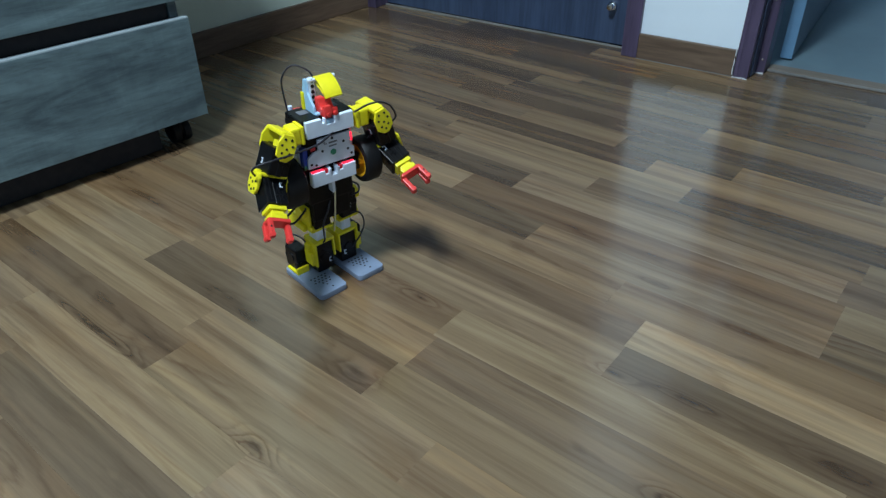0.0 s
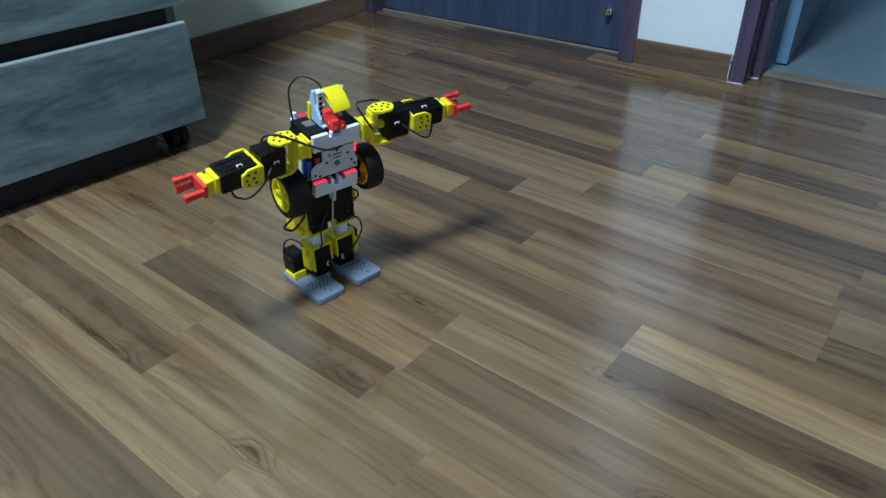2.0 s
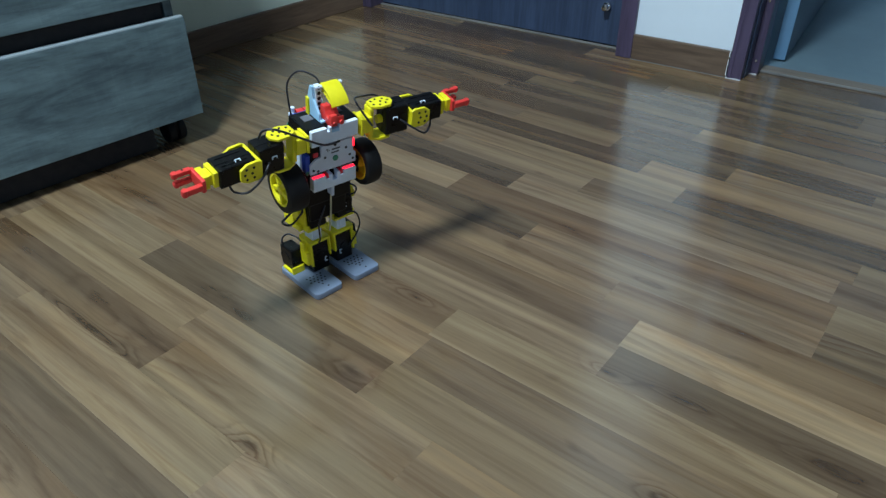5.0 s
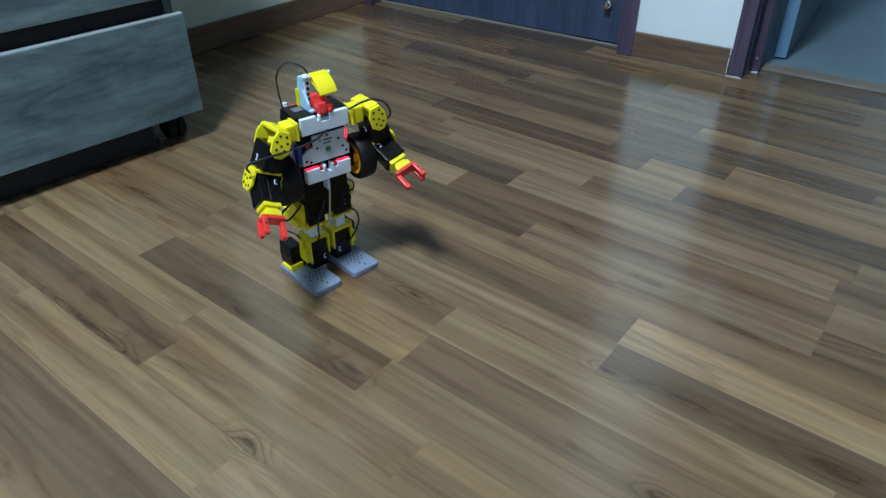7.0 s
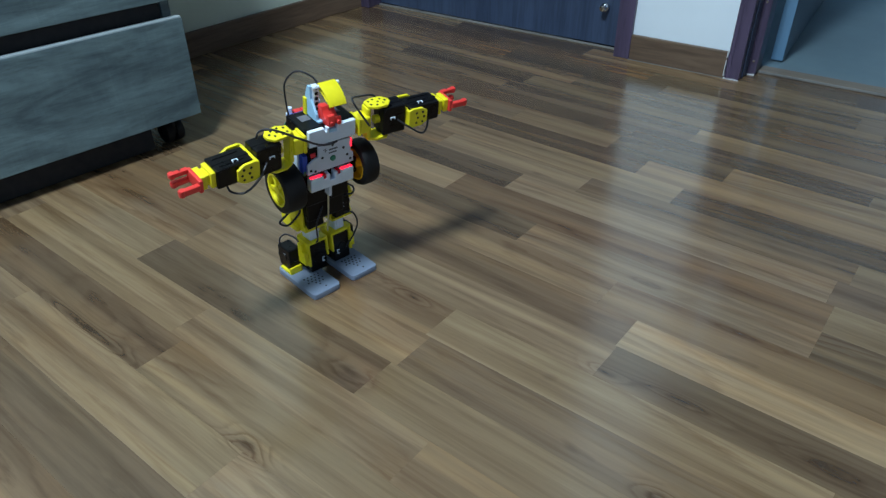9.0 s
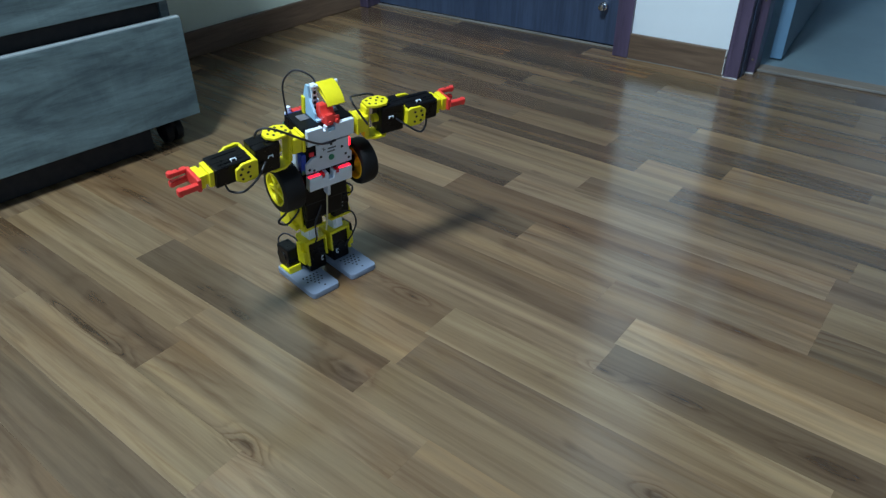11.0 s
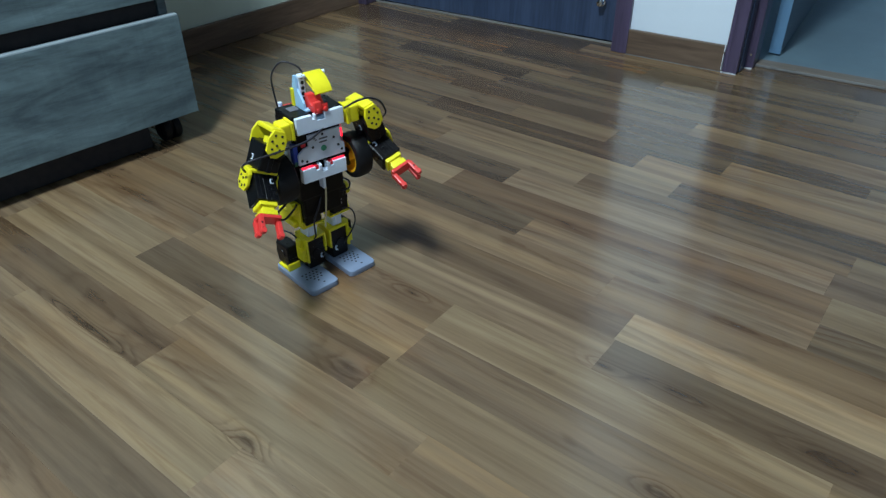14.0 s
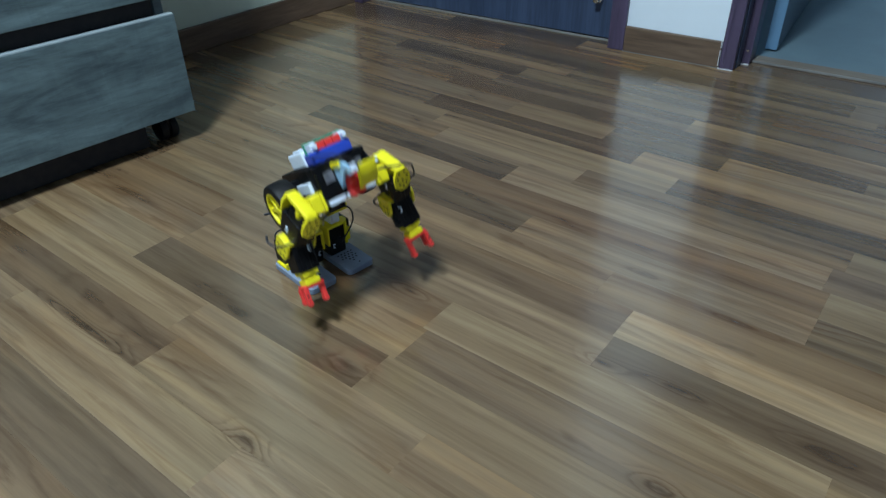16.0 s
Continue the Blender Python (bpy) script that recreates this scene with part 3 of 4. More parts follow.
def plug(parent, at, axis="x", turn=0):
    """A small white cable socket: a U of three bars."""
    bm = bmesh.new()
    w, h, t, d = 0.0075, 0.0040, 0.0011, 0.0012
    box(bm, -d, d, -w / 2, w / 2, h / 2 - t, h / 2, 0.0002, 1)
    box(bm, -d, d, -w / 2, -w / 2 + t, -h / 2, h / 2 - t, 0.0002, 1)
    box(bm, -d, d, w / 2 - t, w / 2, -h / 2, h / 2 - t, 0.0002, 1)
    m = {"x": Matrix(), "y": pose(0, 0, 0, 0, 0, 90), "z": pose(0, 0, 0, 0, 90, 0)}[axis]
    return part("socket", bm, M_WHITE, parent, "white cable socket", Matrix.Translation(at) @ m @ pose(0, 0, 0, turn, 0, 0))


def holes(bm, spots, r, axis, depth=0.0012):
    """Discs painted with the holes' shade, as the second material of a plate's mesh."""
    for at in spots:
        b = bmesh.new()
        bmesh.ops.create_cone(b, cap_ends=True, segments=10, radius1=r, radius2=r, depth=depth)
        merge(bm, b, Matrix.Translation(at) @ AXIS[axis], 1)


def leg(robot, s):
    """One leg, s = -1 right or 1 left; y is measured outwards from the middle."""
    def span(a, b):
        return (min(s * a, s * b), max(s * a, s * b))

    bm = bmesh.new()
    c, hw, hl, r = 0.035, 0.024, 0.0505, 0.007
    pts = []
    for cx, cy, a0 in ((hl - r, hw - r, 0), (-hl + r, hw - r, 90), (-hl + r, -hw + r, 180), (hl - r, -hw + r, 270)):
        pts += [(cx + r * math.cos(radians(a0 + k * 22.5)), cy + r * math.sin(radians(a0 + k * 22.5))) for k in range(5)]
    prism(bm, pts, 0.0095, Matrix.Translation((0, s * c, 0.0003)), 0.0012)
    smooth(bm, 0.5)
    spots = []
    for i, row in enumerate(((-2, -1, 0, 1, 2), (-1.5, -0.5, 0.5, 1.5), (-2, -1, 0, 1, 2), (-0.5, 0.5, 1.5), (0,))):
        for q in row:
            spots.append((0.006 + i * 0.0062, s * c + q * 0.0062, 0.0096))
    spots += [(0.040, s * c + 0.004, 0.0096), (-0.040, s * c - 0.012, 0.0096)]
    holes(bm, spots, 0.0016, "z", 0.0008)
    part("foot", bm, [M_FOOT, M_HOLE], robot, "blue-grey perforated foot plate")

    # ankle: front and rear servos held by yellow brackets
    y0, y1 = span(0.005, 0.034)
    bm = servo_body(bmesh.new(), -0.034, 0.0, y0, y1, 0.0065, 0.056, ("x", (0.0, s * 0.020, 0.030)))
    front = part("ankle_servo", bm, M_SERVO, robot, "black ankle servo")
    plug(front, (0.0015, s * 0.012, 0.024), "x", 90)
    y0, y1 = span(0.037, 0.058)
    bm = servo_body(bmesh.new(), -0.052, -0.020, y0, y1, 0.0105, 0.046, ("y", (-0.036, s * 0.058, 0.030)))
    part("ankle_servo", bm, M_SERVO, robot, "black ankle servo")
    bm = bmesh.new()
    y0, y1 = span(0.034, 0.0375)
    box(bm, -0.026, 0.003, y0, y1, 0.020, 0.0615, 0.0008)
    y0, y1 = span(0.0375, 0.0435)
    box(bm, -0.018, 0.001, y0, y1, 0.024, 0.046, 0.0012)
    box(bm, -0.017, -0.006, y0, y1 , 0.046, 0.0590, 0.0012)
    y0, y1 = span(0.0015, 0.0045)
    box(bm, -0.030, 0.0025, y0, y1, 0.028, 0.0615, 0.0008)
    y0, y1 = span(0.0045, 0.034)
    box(bm, -0.032, 0.0025, y0, y1, 0.0570, 0.0615, 0.0008)
    part("ankle_bracket", bm, M_YELLOW, robot, "yellow bent bracket")
    bm = bmesh.new()
    y0, y1 = span(0.035, 0.056)
    box(bm, -0.046, -0.016, y0, y1, 0.0100, 0.0138, 0.0014)
    box(bm, -0.0195, -0.0160, y0, y1, 0.0138, 0.0215, 0.0012)
    part("foot_bracket", bm, M_YELLOW, robot, "yellow clip on the foot plate")

    # shank and hip
    y0, y1 = span(0.0125, 0.0290)
    bm = bmesh.new()
    box(bm, -0.024, -0.002, y0, y1, 0.0615, 0.0835, 0.0014)
    box(bm, -0.0265, 0.0003, y0 + 0.003, y1 - 0.003, 0.064, 0.081, 0.001)
    part("shank", bm, M_WHITE, robot, "pale grey shank block")
    bm = bmesh.new()
    y0, y1 = span(0.004, 0.040)
    box(bm, -0.030, 0.006, y0, y1, 0.0835, 0.0870, 0.0008)
    y0, y1 = span(0.0365, 0.040)
    box(bm, -0.026, 0.002, y0, y1, 0.0870, 0.1240, 0.0010)
    y0, y1 = span(0.0405, 0.0465)
    box(bm, -0.046, -0.020, y0, y1, 0.0835, 0.1060, 0.0012)
    box(bm, -0.020, -0.006, y0, y1, 0.0835, 0.0930, 0.0012)
    box(bm, -0.046, -0.028, *span(0.020, 0.041), 0.0835, 0.0870, 0.0010)
    y0, y1 = span(0.004, 0.0070)
    box(bm, -0.026, 0.002, y0, y1, 0.0870, 0.1120, 0.0010)
    box(bm, 0.002, 0.006, *span(0.020, 0.040), 0.0870, 0.0935, 0.0008)
    rod(bm, (-0.010, s * 0.044, 0.115), 0.0105, 0.0085, "y", seg=24, bevel=0.001)
    part("hip_bracket", bm, M_YELLOW, robot, "yellow hip bracket")
    y0, y1 = span(0.0085, 0.036)
    bm = servo_body(bmesh.new(), -0.032, 0.009, y0, y1, 0.089, 0.132)
    hip = part("hip_servo", bm, M_SERVO, robot, "black hip servo")
    plug(hip, (0.0105, s * 0.022, 0.108), "x", 90)

    # each leg is shifted left and up from its foot to fit the camera's view
    for ob in robot.children:
        if ob.name.split(".")[0] in ("ankle_servo", "ankle_bracket", "shank", "hip_bracket", "hip_servo") and ob.location.length == 0:
            ob.location = (0, 0.0055 if s < 0 else 0.0095, 0.0035)
    # cables of the leg
    cable("cable", [(-0.048, s * 0.050, 0.045), (-0.050, s * 0.048, 0.058), (-0.040, s * 0.042, 0.068), (-0.024, s * 0.036, 0.066), (-0.016, s * 0.034, 0.058)], 0.0013, M_CABLE, robot, "black cable loop")
    if s > 0:
        cable("cable", [(0.006, 0.030, 0.098), (0.014, 0.046, 0.094), (0.012, 0.054, 0.072), (0.006, 0.050, 0.050), (0.001, 0.036, 0.030)], 0.0013, M_CABLE, robot, "black cable loop")
    else:
        cable("cable", [(0.010, 0.001, 0.140), (0.016, -0.008, 0.125), (0.0175, -0.0205, 0.104), (0.0165, -0.0215, 0.088), (0.009, -0.017, 0.070), (0.000, -0.016, 0.060)], 0.0013, M_CABLE, robot, "black cable loop")


def torso(robot):
    """The trunk, in a space whose origin is the hip's axis: x forward, z up."""
    bm = bmesh.new()
    box(bm, -0.030, 0.008, -0.035, 0.035, 0.028, 0.128, 0.003)
    box(bm, -0.022, 0.004, -0.030, 0.030, -0.004, 0.030, 0.003)
    box(bm, 0.004, 0.0145, -0.033, 0.033, 0.088, 0.134, 0.002)
    box(bm, -0.020, 0.010, -0.048, 0.048, 0.062, 0.088, 0.003)
    body = part("torso", bm, M_BLACK, robot, "black trunk of servos and controller")

    def sub(name, b, material, label=""):
        return part(name, b, material, body, label)

    # belly panel with a castellated notch
    bm = bmesh.new()
    w, t = 0.034, 0.004
    out = [(-w, 0.0635), (w, 0.0635), (w, 0.0845), (0.014, 0.0845), (0.014, 0.0790), (0.0085, 0.0790), (0.0085, 0.0845), (0.0040, 0.0860), (0.0040, 0.0745), (-0.0040, 0.0745),
           (-0.0040, 0.0860), (-0.0085, 0.0845), (-0.0085, 0.0790), (-0.014, 0.0790), (-0.014, 0.0845), (-w, 0.0845)]
    stand = Matrix(((0, 0, 1, 0), (1, 0, 0, 0), (0, 1, 0, 0), (0, 0, 0, 1)))
    prism(bm, out, 0.011, Matrix.Translation((0.0120, 0, 0)) @ stand, 0.0011)
    sub("belly_panel", bm, M_WHITE, "white notched belly panel")
    for a, b in ((-0.0330, -0.0150), (0.0150, 0.0330)):
        bm = bmesh.new()
        box(bm, 0.0165, 0.0205, a, b, 0.0846, 0.0857, 0.0004)
        sub("light_strip", bm, M_LED, "glowing red light strip")
    for a in (-0.0112, 0.0112):
        bm = bmesh.new()
        box(bm, 0.0130, 0.0210, a - 0.0024, a + 0.0024, 0.0792, 0.0850, 0.0006)
        sub("light_lens", bm, M_LEDLENS, "red translucent lens")
    bm = bmesh.new()
    box(bm, 0.006, 0.020, -0.0042, 0.0002, 0.0450, 0.0640, 0.0008)
    sub("belly_clip", bm, M_GREY, "grey clip under the belly")

    # controller plate
    bm = bmesh.new()
    out = [(-0.036, 0.0905), (0.036, 0.0905), (0.036, 0.1060), (0.031, 0.1100), (0.031, 0.1305), (-0.019, 0.1305), (-0.019, 0.1145), (-0.027, 0.1130), (-0.036, 0.1060)]
    prism(bm, out, 0.0035, Matrix.Translation((0.0150, 0, 0)) @ stand, 0.0008)
    holes(bm, [(0.0185, y, z) for y, z in ((-0.031, 0.097), (0.031, 0.097), (-0.013, 0.112), (0.020, 0.118), (0.003, 0.1275), (0.026, 0.105), (-0.024, 0.094))], 0.0019, "x", 0.0010)
    for y, z, ww, hh in ((0.004, 0.1215, 0.013, 0.0022), (0.003, 0.1165, 0.012, 0.0020), (-0.0085, 0.1225, 0.0012, 0.0050), (-0.0065, 0.1215, 0.0012, 0.0016), (-0.0105, 0.1238, 0.0012, 0.0014)):
        b = bmesh.new()
        box(b, 0.0184, 0.0189, y - ww / 2, y + ww / 2, z - hh / 2, z + hh / 2)
        merge(bm, b, None, 2)
    sub("controller_plate", bm, [M_GREY, M_HOLE, M_INK], "pale grey controller plate with printed marks")
    bm = bmesh.new()
    rod(bm, (0.0190, 0.003, 0.1070), 0.0042, 0.002, "x", seg=20, bevel=0.0004)
    sub("button", bm, M_GREEN, "round green button")
    for y0, y1, z0, z1 in ((0.0322, 0.0352, 0.114, 0.126), (-0.029, -0.022, 0.1150, 0.1215)):
        bm = bmesh.new()
        box(bm, 0.010, 0.0165, y0, y1, z0, z1, 0.0008)
        sub("red_socket", bm, M_LED if y0 > 0 else M_LEDLENS, "red indicator beside the plate")
    bm = bmesh.new()
    box(bm, 0.004, 0.0145, -0.0405, -0.0335, 0.092, 0.120, 0.001)
    sub("battery", bm, M_BLUE, "blue battery pack edge")
    bm = bmesh.new()
    box(bm, -0.012, 0.003, -0.0425, -0.0355, 0.088, 0.132, 0.0014)
    sub("side_panel", bm, M_WHITE, "white side panel")
    bm = bmesh.new()
    box(bm, -0.012, 0.003, 0.0355, 0.0425, 0.088, 0.132, 0.0014)
    sub("side_panel", bm, M_WHITE, "white side panel")
    bm = bmesh.new()
    box(bm, 0.0105, 0.0146, -0.0400, -0.0360, 0.0890, 0.0960, 0.0006)
    sub("circuit_board", bm, M_GREEN, "green circuit board edge")

    # collar: white notched bib and the black shoulder servo behind it
    bm = bmesh.new()
    out = [(-0.0355, 0.1370), (0.0355, 0.1370), (0.0355, 0.1605), (0.0070, 0.1605), (0.0070, 0.1515), (-0.0050, 0.1515), (-0.0050, 0.1605), (-0.0085, 0.1605), (-0.0085, 0.1545),
           (-0.0120, 0.1545), (-0.0120, 0.1605), (-0.0355, 0.1605)]
    prism(bm, out, 0.0065, Matrix.Translation((0.0180, 0, 0)) @ stand, 0.0012)
    sub("collar", bm, M_WHITE, "white notched collar panel")
    bm = bmesh.new()
    box(bm, 0.0178, 0.0235, -0.0048, 0.0068, 0.1440, 0.1562, 0.001)
    sub("collar_tongue", bm, M_PALE_BLUE, "pale blue tongue in the collar")
    for s in (-1, 1):
        bm = bmesh.new()
        y0, y1 = min(s * 0.004, s * 0.039), max(s * 0.004, s * 0.039)
        servo_body(bm, -0.030, 0.0175, y0, y1, 0.134, 0.1600)
        sv = sub("shoulder_servo", bm, M_SERVO, "black shoulder servo")
        b = bmesh.new()
        box(b, -0.018, -0.004, s * 0.022 - 0.007, s * 0.022 + 0.007, 0.1600, 0.1606)
        sub("servo_label", b, M_INK, "grey printed servo label")
        # yellow hook that carries the arm
        bm = bmesh.new()
        a0, a1 = min(s * 0.0395, s * 0.0440), max(s * 0.0395, s * 0.0440)
        box(bm, 0.002, 0.027, a0, a1, 0.1335, 0.1590, 0.0014)
        a0, a1 = min(s * 0.0440, s * 0.0585), max(s * 0.0440, s * 0.0585)
        box(bm, 0.003, 0.0265, a0, a1, 0.1345, 0.1580, 0.0026)
        rod(bm, (0.0149, s * 0.058, 0.1445), 0.0095, 0.005, "y", seg=18, bevel=0.0006)
        sub("shoulder_hook", bm, M_YELLOW, "yellow shoulder hook")

    # back: blue pack, white controller, red sockets
    bm = bmesh.new()
    box(bm, -0.046, -0.031, -0.030, 0.030, 0.128, 0.150, 0.002)
    sub("back_pack", bm, M_BLUE, "blue battery pack on the back")
    bm = bmesh.new()
    box(bm, -0.052, -0.031, -0.031, 0.031, 0.074, 0.125, 0.003)
    box(bm, -0.055, -0.052, -0.024, 0.024, 0.080, 0.118, 0.001)
    sub("back_controller", bm, M_WHITE, "white controller box on the back")
    for y in (-0.010, 0.002, 0.014):
        bm = bmesh.new()
        box(bm, -0.056, -0.0462, y - 0.0055, y + 0.0055, 0.1285, 0.149, 0.0012)
        sub("back_socket", bm, M_RED, "red socket on the back")
    for y in (-0.020, 0.024):
        bm = bmesh.new()
        box(bm, -0.058, -0.0462, y - 0.004, y + 0.005, 0.1285, 0.146, 0.0012)
        rod(bm, (-0.053, y, 0.150), 0.0032, 0.010, "z", seg=12, bevel=0.0004)
        sub("white_peg", bm, M_WHITE, "white connecting peg")
    bm = bmesh.new()
    box(bm, -0.060, -0.030, -0.026, 0.031, 0.1260, 0.1290, 0.0005)
    sub("back_board", bm, M_GREEN, "green circuit board on the back")

    # wheels at the flanks
    for s in (-1, 1):
        at = (0.006, s * (0.0630 if s < 0 else 0.0575), 0.0750)
        bm = bmesh.new()
        big, half = (0.0350, 0.0150) if s < 0 else (0.0335, 0.0125)
        lathe(bm, [(0.0240, -half), (big - 0.0050, -half - 0.0004), (big - 0.0020, -half + 0.0012), (big - 0.0004, -half + 0.0045), (big, 0.0), (big - 0.0004, half - 0.0045), (big - 0.0020, half - 0.0012), (big - 0.0050, half + 0.0004), (0.0240, half)], "y", at, 56)
        smooth(bm)
        sub("tyre", bm, M_RUBBER, "black rubber tyre")
        bm = bmesh.new()
        lathe(bm, [(0.0215, -half + 0.0004), (0.0241, -half), (0.0241, half), (0.0215, half - 0.0004), (0.0205, 0.0055), (0.0205, -0.0055)], "y", at, 44)
        for k in range(5):
            b = bmesh.new()
            box(b, 0.004, 0.0212, -0.0030, 0.0030, *((-half + 0.002, 0.0) if s < 0 else (0.0, half - 0.002)), 0.0006, 1)
            merge(bm, b, Matrix.Translation(at) @ AXIS["y"] @ Matrix.Rotation(2 * math.pi * k / 5 + 0.3, 4, "Z"))
        rod(bm, at, 0.0065, 2 * half - 0.002, "y", seg=20, bevel=0.001)
        rod(bm, (at[0], at[1] - s * 0.001, at[2]), 0.0208, 0.003, "y", seg=36)
        smooth(bm)
        # orange light on the left rim's inner side is put into its colour
        sub("rim", bm, M_YELLOW if s < 0 else M_YELLOW_LIT, "yellow spoked wheel rim")

    # head: perforated beam, plate, red jaw, curved yellow visor
    bm = bmesh.new()
    box(bm, -0.016, -0.0075, -0.0085, -0.0005, 0.158, 0.2040, 0.0010)
    holes(bm, [(-0.0075, -0.0045, 0.164 + 0.0075 * k) for k in range(6)], 0.0026, "x", 0.0008)
    sub("head_beam", bm, [M_WHITE, M_HOLE], "white perforated beam of the head")
    bm = bmesh.new()
    prism(bm, [(-0.023, 0.156), (0.006, 0.156), (0.004, 0.170), (-0.010, 0.186), (-0.012, 0.203), (-0.018, 0.203), (-0.023, 0.188)], 0.0035,
          Matrix(((1, 0, 0, 0), (0, 0, 1, -0.0125), (0, 1, 0, 0), (0, 0, 0, 1))), 0.0006)
    box(bm, -0.016, 0.010, -0.0118, 0.0080, 0.1555, 0.1625, 0.0010)
    sub("head_plate", bm, M_PALE_BLUE, "pale blue side plate of the head")
    bm = bmesh.new()
    box(bm, -0.0255, -0.0185, -0.0150, -0.0098, 0.158, 0.184, 0.001)
    sub("head_clip", bm, M_YELLOW, "yellow clip behind the head")
    side = Matrix(((1, 0, 0, 0), (0, 0, 1, 0), (0, 1, 0, 0), (0, 0, 0, 1)))
    bm = bmesh.new()
    prism(bm, [(-0.0030, 0.1815), (0.0065, 0.1815), (0.0078, 0.1760), (0.0105, 0.1715), (0.0145, 0.1685), (0.0175, 0.1700), (0.0185, 0.1755), (0.0238, 0.1755), (0.0250, 0.1640),
               (0.0215, 0.1580), (0.0120, 0.1555), (0.0020, 0.1580), (-0.0030, 0.1660)], 0.0105, Matrix.Translation((0, -0.0060, 0)) @ side, 0.0014)
    prism(bm, [(-0.0020, 0.1785), (0.0050, 0.1785), (0.0065, 0.1740), (0.0105, 0.1690), (0.0165, 0.1680), (0.0228, 0.1720), (0.0232, 0.1640),
               (0.0200, 0.1595), (0.0120, 0.1575), (0.0030, 0.1595), (-0.0020, 0.1665)], 0.0095, Matrix.Translation((0, 0.0048, 0)) @ side, 0.0014)
    for y in (-0.0010, 0.0095):
        rod(bm, (0.0235, y, 0.1640), 0.0032, 0.005, "x", seg=12, bevel=0.0006)
    smooth(bm, 0.5)
    sub("jaw", bm, M_RED, "red rounded jaw connector")
    # visor: one strip bent over the beam's top, running out to a narrow tip and back under itself
    bm = bmesh.new()
    over = [(-0.0125, 0.2050), (-0.0070, 0.2044), (0.0000, 0.2020), (0.0065, 0.1982), (0.0120, 0.1935), (0.0158, 0.1890), (0.0176, 0.1855)]
    under = [(0.0160, 0.1832), (0.0090, 0.1862), (0.0010, 0.1900), (-0.0060, 0.1930), (-0.0115, 0.1950)]
    over, under = rounded(over), rounded(under)
    for line, t in ((over, 0.0016), (under, 0.0014)):
        strip = line + [(x - 0.4 * t, z - t) for x, z in line[::-1]] if line is over else line + [(x + 0.3 * t, z + t) for x, z in line[::-1]]
        prism(bm, strip, 0.0255 if line is over else 0.0225, Matrix.Translation((0, 0.0 if line is over else 0.0015, 0)) @ side, 0.0003)
    rod(bm, (0.0166, 0.01275, 0.1845), 0.0016, 0.0250, "y", seg=12)
    smooth(bm, 0.5)
    sub("visor", bm, M_YELLOW, "yellow visor strip bent to a narrow tip")
    bm = bmesh.new()
    rod(bm, (-0.0090, 0.0100, 0.2018), 0.0026, 0.040, "y", seg=14, bevel=0.0005)
    sub("head_pin", bm, M_WHITE, "white pin through the visor")

    # cables of the trunk
    cable("cable", [(-0.040, -0.028, 0.146), (-0.040, -0.032, 0.176), (-0.039, -0.032, 0.202), (-0.030, -0.020, 0.219), (-0.018, -0.004, 0.213), (-0.013, 0.002, 0.200)], 0.0013, M_CABLE, body, "thin black cable arching behind the head")
    cable("cable", [(0.004, -0.046, 0.040), (0.010, -0.066, 0.032), (0.010, -0.078, 0.022), (0.012, -0.066, 0.014), (0.006, -0.046, 0.022), (-0.010, -0.036, 0.016)], 0.0016, M_CABLE, body, "black cable under the wheel")
    cable("cable", [(0.004, 0.034, 0.044), (0.010, 0.042, 0.038), (0.006, 0.043, 0.024), (-0.006, 0.036, 0.016)], 0.0014, M_CABLE, body, "black cable under the wheel")
    return body


